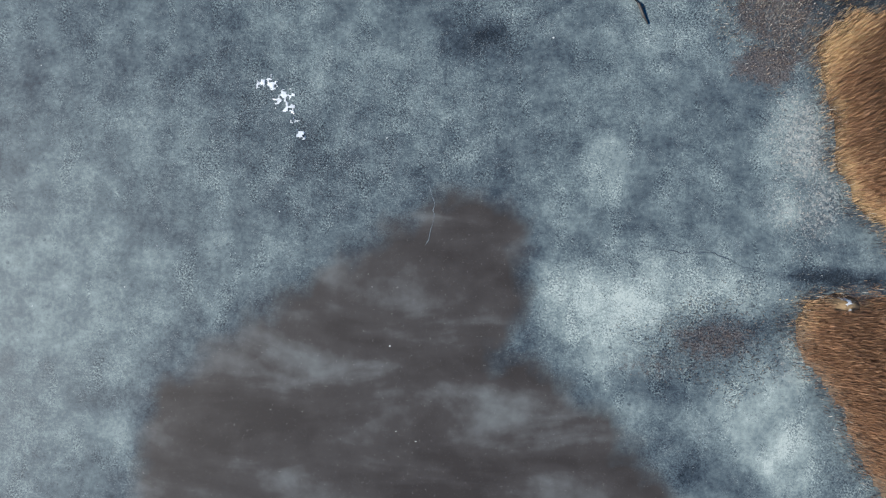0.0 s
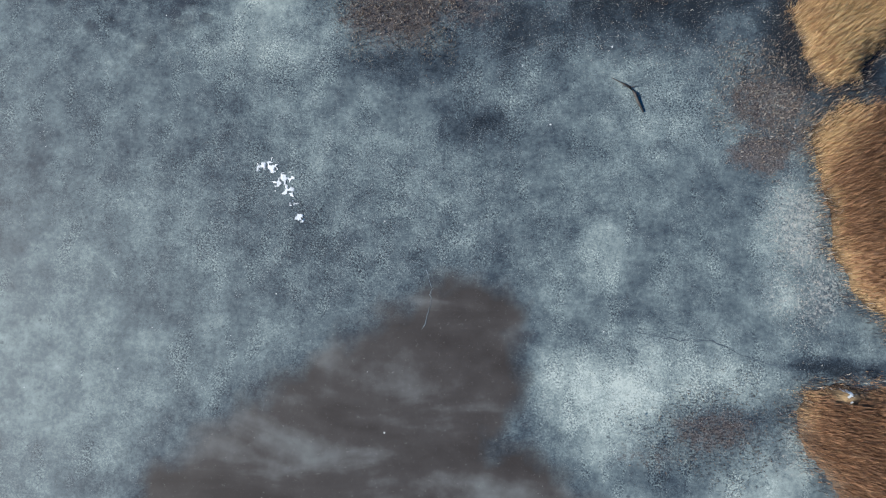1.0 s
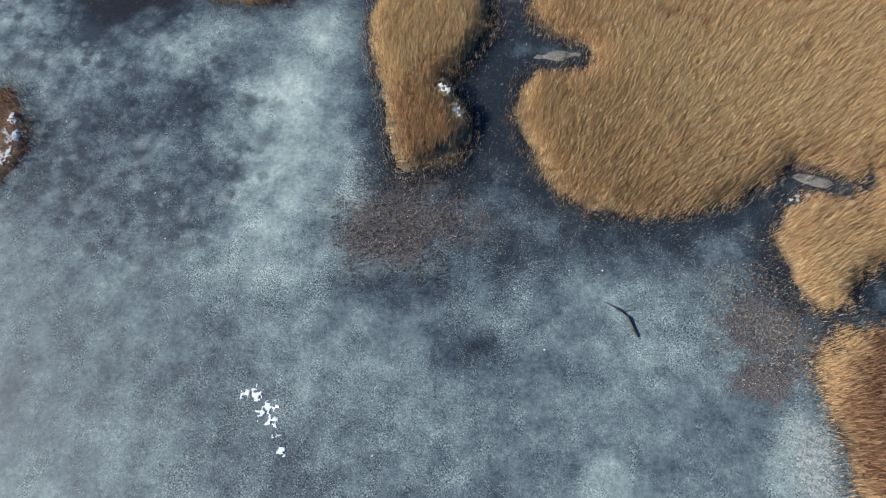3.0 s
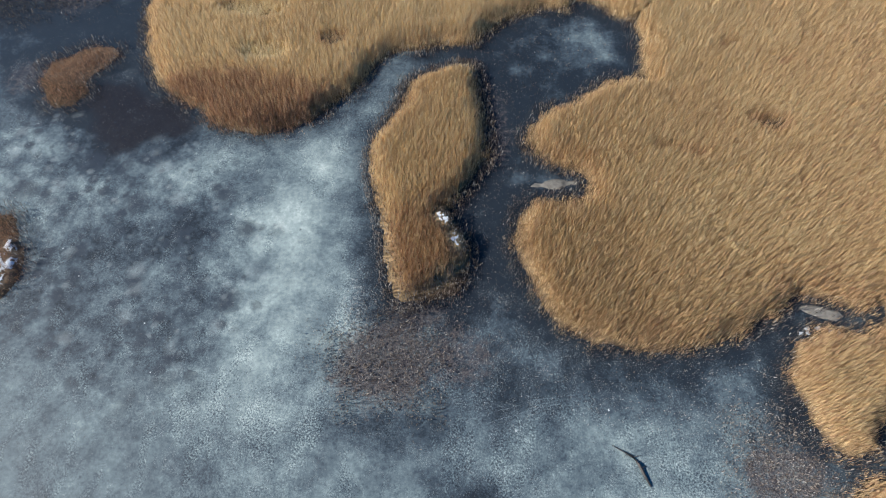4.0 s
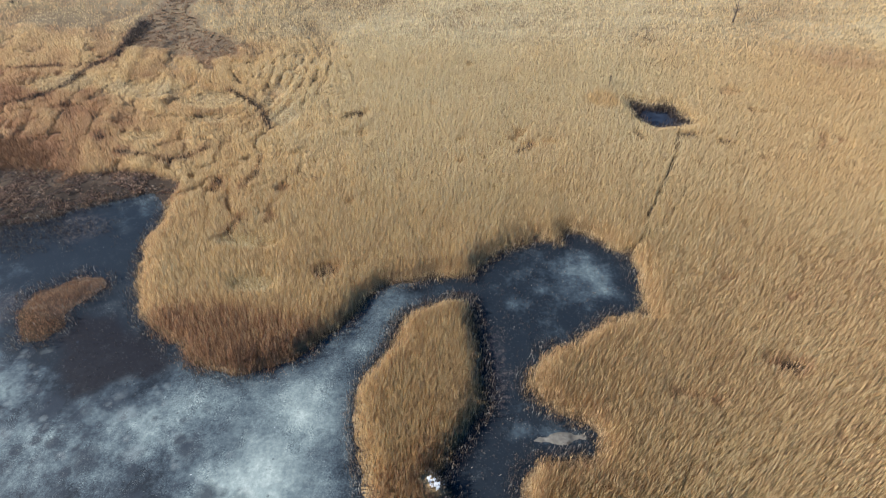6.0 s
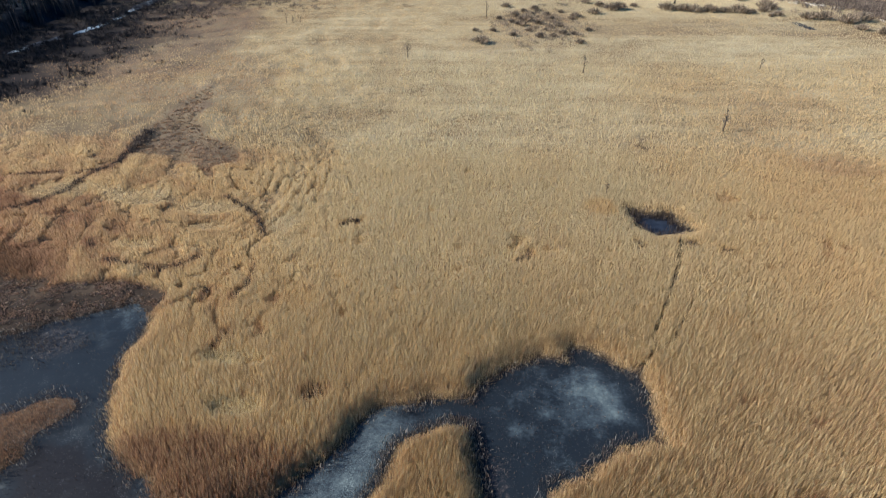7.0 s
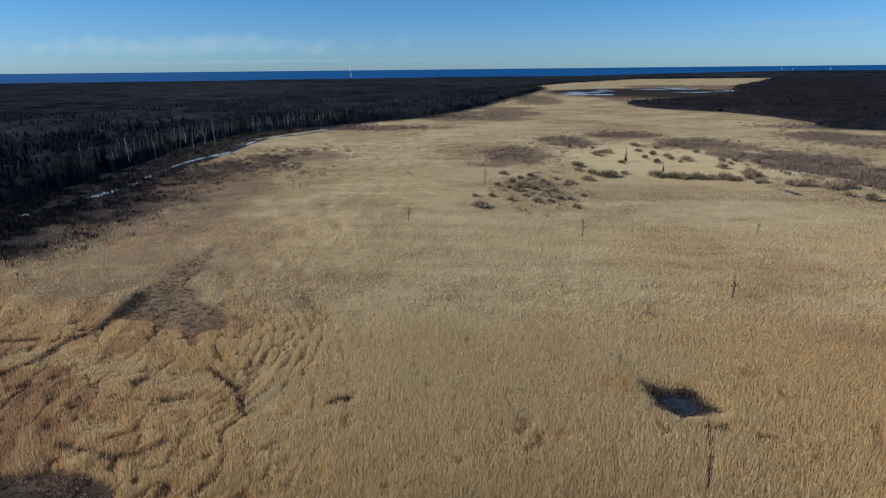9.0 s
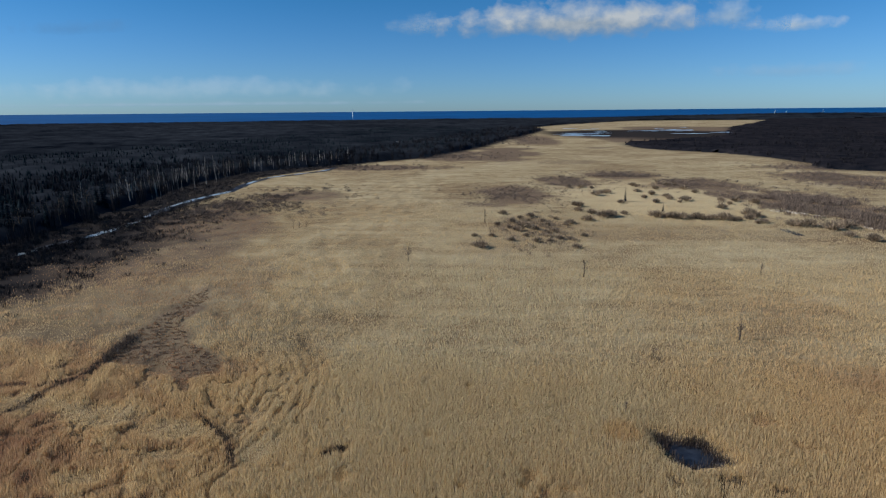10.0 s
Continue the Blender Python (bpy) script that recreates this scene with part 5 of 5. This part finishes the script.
for n, (x, y) in enumerate(SHRUBS):
    k = dice.choice((0, 0, 1, 1, 2))
    m, size = at_ground(x, y, dice.uniform(0, 360)), dice.uniform(0.85, 1.55) * (0.75 if n >= len(SHRUBS_NORTH) + len(SHRUBS_EAST) else 1.0)
    if n < 3:
        templates[n].matrix_world = m
    else:
        copy_thing(templates[k], m @ Matrix.Scale(size, 4))


def fan(seed, count, wide, tall, thick=0.09):
    """A little heap of twig triangles as arrays, to be laid out many times."""
    d = np.random.default_rng(seed)
    a, out = d.uniform(0, 6.28, count), d.random(count) ** 0.6
    foot = np.stack([np.cos(a) * out * wide * 0.6, np.sin(a) * out * wide * 0.6, np.zeros(count)], 1)
    tip = np.stack([np.cos(a) * out * wide, np.sin(a) * out * wide, tall * (1 - 0.4 * out**2) * d.uniform(0.7, 1.1, count)], 1)
    turn = d.uniform(0, 6.28, count)
    side = np.stack([np.cos(turn), np.sin(turn), 0 * turn], 1) * tall * thick
    mid = foot * 0.4 + tip * 0.6
    return np.stack([foot - side * 0.5, mid + side, tip], 1).reshape(-1, 3), np.arange(3 * count).reshape(-1, 3)


def strew(name, shape, x, y, size, tall, material, label, category):
    """Many copies of a small shape joined into one mesh."""
    v, f = shape
    n, turn = len(x), rng.uniform(0, 6.2832, len(x))
    c, s = np.cos(turn)[:, None], np.sin(turn)[:, None]
    vx = (v[None, :, 0] * c - v[None, :, 1] * s) * size[:, None] + x[:, None]
    vy = (v[None, :, 0] * s + v[None, :, 1] * c) * size[:, None] + y[:, None]
    vz = v[None, :, 2] * (size * tall)[:, None] + ground_height(x, y)[:, None] - 0.15
    verts = np.stack([vx, vy, vz], 2).reshape(-1, 3)
    faces = (f[None] + (np.arange(n) * len(v))[:, None, None]).reshape(-1, f.shape[1])
    tagged(sheet(name, verts, faces, material), label, category, kind="stuff")


# the BRUSH scrub is dense and dark to stand for cloud shade
for cx, cy, rx, ry, count, size, material, label in (
    (20, 443.4, 37.4, 54.2, 1300, 0.8, TWIG, "low purple-brown heath scrub on the marsh"), (65.5, 519.8, 27.7, 53.1, 700, 1.1, TWIG, "purple-brown heath scrub beyond the shrubs"), (25.4, 326.9, 20.8, 40.8, 300, 1.5, WILLOW, "thin scatter of grey willow scrub"),
    (201.1, 403.2, 34.6, 50.6, 1900, 2.0, TWIG, "dense grey-brown willow thicket"), (198.5, 355.6, 14.2, 44.2, 1000, 1.9, TWIG, "dense willow thicket beside debris"), (293.3, 536.5, 40.1, 62.9, 800, 2.0, TWIG, "grey-brown willow thicket behind pale grass"), (120.8, 560.6, 39.5, 39.7, 500, 1.6, TWIG, "band of brown shrubs across the marsh"), (160.6, 506.2, 43.5, 42.1, 500, 1.5, TWIG, "brown shrubs along pale grass"),
    (311, 628.7, 58.2, 33, 300, 1.7, TWIG, "long strip of bare shrubs"), (-163, 365, 30, 85, 900, 1.3, TWIG, "brown shrubs beside the frozen ditch"),
    (-135, 420, 42, 60, 900, 1.5, TWIG, "patch of brown shrubs on the marsh"), (-110, 635, 74, 30, 420, 1.4, TWIG, "brown shrubs before the forest"), (-192, 262, 44, 115, 3600, 1.5, BRUSH, "scrub along the forest's foot, coloured dark for shade"),
    (-30, 775, 60, 60, 380, 1.7, TWIG, "brown shrubs before the forest"), (60, 1250, 60, 250, 400, 2.2, TWIG, "dark scrub along the forest's edge"), (86, 172, 18, 7, 70, 0.6, TWIG, "dark dead stems in the reed marsh"),
    (-62, 272, 18, 4, 60, 0.8, TWIG, "row of low brown tufts")):
    x, y = rng.normal(cx, rx * 0.5, count), rng.normal(cy, ry * 0.5, count)
    ok = fbm(x, y, 18, 3, 81) > -0.15
    x, y = x[ok], y[ok]
    strew("scrub", fan(int(abs(cx)) + 1, 22, 1.3, 1.2, 0.06), x, y, size * rng.uniform(0.5, 1.4, len(x)), rng.uniform(0.8, 1.2, len(x)), material, label, "scrub")


x, y = rng.uniform(-100, -60, 2600), rng.uniform(154, 232, 2600)
ok = about(x, y, STUBBLE_CLEARING) > 0.3
x, y = x[ok], y[ok]
strew("scrub", fan(77, 18, 1.1, 1.0, 0.16), x, y, 0.55 * rng.uniform(0.6, 1.5, len(x)), rng.uniform(0.6, 1.0, len(x)), SEDGE, "brown sedge tussocks in a clearing of the reeds", "scrub")


x, y = rng.uniform(-118, -50, 20000), rng.uniform(98, 123, 20000)
thickness = np.zeros(len(x))
for o in SEDGE_SHORE:
    thickness = np.maximum(thickness, ramp01(-0.05, 0.25, oval(x, y, o) + 0.3 * fbm(x, y, 5, 3, 38)))
ok = (thickness * ramp01(0.45, -0.2, fbm(x, y, 2.4, 3, 39)) > rng.random(len(x))) & (shore(x, y) > 0.2)
x, y = x[ok], y[ok]
strew("scrub", fan(78, 14, 1.1, 1.2, 0.1), x, y, 0.4 * rng.uniform(0.6, 1.5, len(x)), rng.uniform(0.6, 1.0, len(x)), SHORE_SEDGE, "grey-brown sedge tufts on the boggy bay shore", "scrub")


def bare_tree(name, seed, tall, label, category, trunk_mat, twig_mat, wide=0.28, limbs=7, group="", twigs=90, stout=1.0):
    """A leafless tree: a bent trunk, limbs and a haze of twigs at their ends."""
    d = random.Random(seed)
    ob = thing(name, label, category, group=group)
    spine = [Vector((0, 0, -0.3))]
    for k in range(1, 8):
        spine.append(Vector((d.gauss(0, 0.012) * tall + spine[-1].x, d.gauss(0, 0.012) * tall + spine[-1].y, tall * k / 7)))
    bm = bmesh.new()
    tube(bm, spine, [stout * tall * r for r in (0.018, 0.016, 0.014, 0.012, 0.009, 0.007, 0.004, 0.0015)], 6)
    part("trunk", bm, trunk_mat, ob)
    ends = []
    for k in range(limbs):
        h = d.uniform(0.35, 0.92)
        p = spine[0].lerp(spine[-1], h)
        a, reach = d.uniform(0, 6.28), tall * wide * (1.15 - h) * d.uniform(0.7, 1.2)
        q = p + Vector((math.cos(a) * reach * 0.5, math.sin(a) * reach * 0.5, reach * 0.45))
        e = p + Vector((math.cos(a + 0.2) * reach, math.sin(a + 0.2) * reach, reach * d.uniform(0.9, 1.3)))
        bm = bmesh.new()
        tube(bm, [p, q, e], [stout * tall * 0.006, stout * tall * 0.004, stout * tall * 0.0015], 4)
        part("limb", bm, trunk_mat, ob)
        ends += [(q, reach * 0.5), (e, reach * 0.45)]
    ends.append((spine[-1], tall * 0.08))
    bm = bmesh.new()
    for k in range(twigs):
        p, r = d.choice(ends)
        tip = p + Vector((d.gauss(0, r), d.gauss(0, r), abs(d.gauss(0, r)) * 1.1))
        side = Vector((d.gauss(0, 1), d.gauss(0, 1), 0)).normalized() * tall * 0.0045 * stout
        bm.faces.new([bm.verts.new(v) for v in (p, p.lerp(tip, 0.55) + side, tip, p.lerp(tip, 0.55) - side)])
    tagged(part("crown", bm, twig_mat, ob, smooth=False), kind="stuff")
    return ob


def spruce(seed, tall, label, group=""):
    """A spruce: trunk and drooping uneven whorls of boughs."""
    d = random.Random(seed)
    ob = thing("spruce", label, "tree", group=group)
    bm = bmesh.new()
    tube(bm, [(0, 0, -0.3), (0, 0, tall * 0.5), (0, 0, tall)], [tall * 0.014, tall * 0.009, tall * 0.001], 6)
    part("trunk", bm, BARK, ob)
    bm = bmesh.new()
    for k in range(14):
        h = tall * (0.1 + 0.88 * k / 13)
        reach = tall * 0.17 * (1.04 - h / tall) ** 0.8
        for n in range(9):
            a = 6.28 * n / 9 + d.uniform(-0.35, 0.35)
            r = reach * d.uniform(0.65, 1.2)
            way, side = Vector((math.cos(a), math.sin(a), 0)), Vector((-math.sin(a), math.cos(a), 0)) * r * 0.34
            top, end = Vector((0, 0, h + tall * 0.03)), way * r + Vector((0, 0, h - r * 0.45))
            bm.faces.new([bm.verts.new(v) for v in (top, way * r * 0.6 + side + Vector((0, 0, h - r * 0.15)), end, way * r * 0.6 - side + Vector((0, 0, h - r * 0.15)))])
    tagged(part("crown", bm, NEEDLE, ob, smooth=False), kind="stuff")
    return ob


# lone trees out on the marsh
LONE = [(-30.3, 265.5, 6.0, 0.35, "low leafless tree alone in the reed marsh"), (64.7, 193.6, 7.5, 0.16, "slender leafless birch snag alone in the reeds"), (97.5, 252.8, 5.0, 0.2, "thin bare sapling alone in the reed marsh"),
        (34.6, 246.4, 6.5, 0.35, "faint leafless tree alone in the reed marsh"), (-0.2, 344, 7.5, 0.22, "leafless tree beside thin willow scrub"), (-97.5, 326, 5.0, 0.3, "dark crooked snag on the marsh"),
        (-95.0, 328, 3.6, 0.35, "short dark snag on the marsh"), (27.3, 156.2, 3.4, 0.25, "short dark snag beside the frozen pool"), (-92, 330, 3.0, 0.3, "short dark snag on the marsh"), (40.4, 183.1, 2.5, 0.5, "small dead bush in the reeds")]
for n, (x, y, tall, wide, label) in enumerate(LONE):
    bare_tree("bare_tree", 100 + n, tall, label, "tree", BARK, TWIG, wide, 8, "", 130, 1.7).matrix_world = at_ground(x, y, 40 * n)
spruce(131, 9.0, "dark spruce standing among willow shrubs").matrix_world = at_ground(89, 415)
spruce(132, 5.0, "young dark spruce on pale marsh grass").matrix_world = at_ground(102, 380)

# the forest's front rank: birches, alders and spruces
dice = random.Random(21)
birches = [bare_tree("birch", 200 + k, 15 + k, "pale-barked leafless birch at the forest's edge", "tree", BIRCH, WOODTWIG, 0.2, 8, "trees at the forest's edge", 120) for k in range(3)]
alders = [bare_tree("alder", 220 + k, 14 + k, "dark leafless alder at the forest's edge", "tree", BARK, WOODTWIG, 0.26, 9, "trees at the forest's edge", 130) for k in range(2)]
spruces = [spruce(240 + k, 17 + 2 * k, "dark green spruce in the forest's front rank", "trees at the forest's edge") for k in range(2)]
ranks = birches + alders + spruces
for k, ob in enumerate(ranks):
    ob.matrix_world = at_ground(-226 - 3 * k, 470 + 24 * k)
for k in range(190):
    y = 225 + 470 * (k / 190) ** 1.1 + dice.uniform(-6, 6)
    edge = float(np.interp(y, WEST_EDGE[:, 0], WEST_EDGE[:, 1]))
    x = edge - 14 - abs(dice.gauss(0, 14))
    kinds = birches * 2 + alders * 2 if 380 < y < 690 else alders * 3 + spruces
    copy_thing(dice.choice(kinds), at_ground(x, y, dice.uniform(0, 360)) @ Matrix.Scale(dice.uniform(0.7, 1.12), 4))


def cone_tree(seed):
    """A plain far spruce as arrays: two ragged skirts."""
    d = np.random.default_rng(seed)
    v, f = [], []
    for z0, z1, r in ((0.12, 0.62, 0.17), (0.42, 1.0, 0.12)):
        k = len(v)
        v += [(r * d.uniform(0.7, 1.25) * math.cos(a), r * d.uniform(0.7, 1.25) * math.sin(a), z0 + d.uniform(-0.05, 0.05)) for a in np.linspace(0, 6.2832, 7, endpoint=False)] + [(0, 0, z1)]
        f += [(k + n, k + (n + 1) % 7, k + 7) for n in range(7)]
    return np.array(v), np.array(f)


def fill_wood(count, box, field, depth, shape, size, material, name, label):
    x, y = rng.uniform(box[0], box[1], count), box[2] + (box[3] - box[2]) * rng.random(count) ** 1.6
    s = field(x, y)
    ok = (s > depth[0]) & (s < depth[1])
    x, y = x[ok], y[ok]
    strew(name, shape, x, y, size * rng.uniform(0.5, 1.15, len(x)), np.ones(len(x)), material, label, "forest")


# brush before the woods, its colour darkened for the shade there
fill_wood(5200, (-260, -120, 200, 680), woods_west, (-30, 4), fan(26, 18, 0.9, 1.0, 0.06), 2.2, BRUSH, "edge_brush", "low brush at the foot of the forest, coloured dark for shade")
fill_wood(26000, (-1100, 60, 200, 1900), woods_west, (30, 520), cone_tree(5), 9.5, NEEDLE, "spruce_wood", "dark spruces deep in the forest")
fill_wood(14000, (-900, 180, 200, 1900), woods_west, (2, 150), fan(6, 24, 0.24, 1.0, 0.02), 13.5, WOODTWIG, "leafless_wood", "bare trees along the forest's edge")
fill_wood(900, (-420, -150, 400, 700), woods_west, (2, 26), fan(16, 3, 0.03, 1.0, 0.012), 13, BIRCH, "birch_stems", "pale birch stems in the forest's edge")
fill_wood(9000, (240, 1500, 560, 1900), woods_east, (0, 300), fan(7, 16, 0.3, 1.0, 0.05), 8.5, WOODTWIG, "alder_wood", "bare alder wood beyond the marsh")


def canopy(name, field, tall, material, label, a0, a1, r0, r1):
    """The closed roof of a far wood: an uneven sheet that follows the wood's outline and drops to the ground at its edge."""
    ang = np.radians(np.arange(a0, a1, 0.16))
    r = np.exp(np.arange(math.log(r0), math.log(r1), 0.0135))
    ga, gr = np.meshgrid(ang, r)
    x, y = (gr * np.sin(ga)).ravel(), (gr * np.cos(ga)).ravel() + 50
    s = field(x, y)
    rough = np.clip(300 / np.hypot(x, y), 0.25, 1)
    z = tall * ramp01(-2, 12, s) * (0.72 + 0.3 * fbm(x, y, 9 / rough.mean(), 2, 91) + 0.28 * fbm(x, y, 120, 3, 92)) + 0.8
    z = z + 26 * ramp01(400, 2400, x) * ramp01(2900, 3900, y)
    ok = ((s > -8) & (y < 4120 + 0.38 * np.minimum(x, 0))).reshape(ga.shape)
    keep = ok[:-1, :-1] & ok[1:, :-1] & ok[:-1, 1:] & ok[1:, 1:]
    verts, faces, _ = compact(np.stack([x, y, z], 1), grid_faces(len(ang), len(r), keep))
    tagged(sheet(name, verts, faces, material), label, "forest", kind="stuff")


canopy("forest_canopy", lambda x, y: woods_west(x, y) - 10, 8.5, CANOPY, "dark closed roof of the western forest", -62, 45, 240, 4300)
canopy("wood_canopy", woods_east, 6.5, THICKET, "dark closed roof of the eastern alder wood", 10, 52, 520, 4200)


# ---- water and bits in the distance ----
def winding(name, line, width, z, material, label, category, jitter):
    d = random.Random(int(abs(line[0][0])))
    pts = wander(line, 9, jitter, d)
    bm = bmesh.new()
    ribbon(bm, pts, [width * d.uniform(0.6, 1.3) for _ in pts], z)
    tagged(part(name, bm, material, smooth=False), label, category, kind="structure")


winding("ditch", [(-199, 235), (-197, 261), (-194, 285), (-189, 314), (-194, 359), (-199, 390), (-198, 420), (-192, 456), (-198, 510), (-195, 548), (-178, 574), (-162, 603), (-158, 640)], 6.0, 1.68, DITCH, "frozen ditch with pale ice beside the forest", "ditch", 0.8)
dice = random.Random(77)
for x, y, tx, ty in ((-196, 267, -195, 275), (-190, 304, -189, 322), (-189, 324, -190, 340), (-193, 352, -196, 362), (-199, 383, -199, 405), (-199, 408, -197, 430), (-195, 436, -192, 456), (-197, 500, -198, 520), (-196, 545, -188, 560), (-180, 572, -172, 586), (-166, 598, -160, 612)):
    for k in range(4):
        q = (k + dice.random()) / 4
        px, py, long, wide = x + (tx - x) * q, y + (ty - y) * q, math.dist((x, y), (tx, ty)) * dice.uniform(0.18, 0.34), dice.uniform(1.2, 3.4)
        a0 = math.atan2(ty - y, tx - x)
        bm = bmesh.new()
        ring = []
        for a in np.linspace(0, 6.2832, 14, endpoint=False):
            u, v = long * math.cos(a) * dice.uniform(0.6, 1.15), wide * math.sin(a) * dice.uniform(0.5, 1.2)
            ring.append((px + u * math.cos(a0) - v * math.sin(a0), py + u * math.sin(a0) + v * math.cos(a0)))
        low, high = [bm.verts.new((*p, 1.66)) for p in ring], [bm.verts.new((*p, 1.75 + 0.01 * k)) for p in ring]
        bm.faces.new(high)
        for n in range(14):
            bm.faces.new((low[n], low[(n + 1) % 14], high[(n + 1) % 14], high[n]))
        tagged(part("ice_floe", bm, FLOOD, smooth=False), "pale blue-grey piece of ice in a forest ditch", "ice")
winding("ditch", [(144, 333), (146, 318)], 3.2, 1.68, DITCH, "short water-filled cut in the marsh", "ditch", 0.3)
d = random.Random(61)
for cx, cy, wide, deep, count, size in ((235, 1420, 55, 130, 9, 26), (300, 1680, 60, 150, 6, 24), (420, 1620, 60, 120, 5, 22), (520, 1650, 90, 200, 10, 30), (560, 1480, 60, 60, 4, 22)):
    for _ in range(count):
        x, y, rx, ry, turn = d.gauss(cx, wide * 0.5), d.gauss(cy, deep * 0.5), size * d.uniform(0.4, 1.5), size * d.uniform(0.3, 1.1), d.uniform(-0.5, 0.5)
        bm = bmesh.new()
        ring = []
        for a in np.linspace(0, 6.2832, 18, endpoint=False):
            u, v = rx * math.cos(a) * d.uniform(0.55, 1.2), ry * math.sin(a) * d.uniform(0.55, 1.2)
            ring.append(bm.verts.new((x + u * math.cos(turn) - v * math.sin(turn), y + u * math.sin(turn) + v * math.cos(turn), 2.4 + 0.004 * _)))
        bm.faces.new(ring)
        tagged(part("flood_water", bm, FLOOD, smooth=False), "pale blue flooded meadow with ice", "water", kind="structure")

dice = random.Random(33)
for cx, cy, count in ((167, 381, 9), (171, 377, 12), (175, 374, 12), (181, 366, 7), (188, 354, 9), (186, 335, 6)):
    heap = thing("debris_heap", "pale heap of bleached branches and broken reed", "debris", at_ground(cx, cy), "debris heaps by the willow thicket")
    for _ in range(count):
        a, x, y = dice.uniform(0, 3.14), dice.gauss(0, 1.6), dice.gauss(0, 1.3)
        c, s, l = math.cos(a), math.sin(a), dice.uniform(0.8, 2.4)
        bm = bmesh.new()
        tube(bm, [(x - c * l, y - s * l, 0.2), (x, y, dice.uniform(0.4, 1.0)), (x + c * l, y + s * l, dice.uniform(0.1, 1.1))], [0.1, 0.2, 0.08], 5)
        part("log", bm, DEBRIS, heap)


def turbine(x, y, base, tall, label, turn):
    ob = thing("wind_turbine", label, "wind turbine", pose(x, y, base, 0, 0, turn))
    bm = bmesh.new()
    tube(bm, [(0, 0, 0), (0, 0, tall * 0.5), (0, 0, tall)], [tall * 0.035, tall * 0.028, tall * 0.018], 10)
    part("tower", bm, PAINT, ob)
    bm = bmesh.new()
    tube(bm, [(0, -tall * 0.06, tall), (0, 0, tall * 1.01), (0, tall * 0.08, tall)], [tall * 0.018, tall * 0.026, tall * 0.02], 8)
    part("nacelle", bm, PAINT, ob)
    for k in range(3):
        a = radians(90 + 120 * k + turn)
        bm = bmesh.new()
        tube(bm, [(0, -tall * 0.06, tall), (math.cos(a) * tall * 0.18, -tall * 0.062, tall + math.sin(a) * tall * 0.18), (math.cos(a) * tall * 0.5, -tall * 0.065, tall + math.sin(a) * tall * 0.5)], [tall * 0.012, tall * 0.014, tall * 0.003], 5)
        part("blade", bm, PAINT, ob)


turbine(-915, 3900, 4, 60, "white wind turbine on the wooded coast", 12)
turbine(1871, 3900, 12, 32, "small far white wind turbine", 25)
turbine(1941, 3900, 12, 28, "small far white wind turbine", 40)
turbine(2168, 3900, 10, 30, "small far white wind turbine", 8)
bare_tree("pale_tree", 303, 9.0, "rounded pale grey leafless tree before dark forest", "tree", BIRCH, BIRCH, 0.5, 16, "", 260).matrix_world = at_ground(-150, 1000)
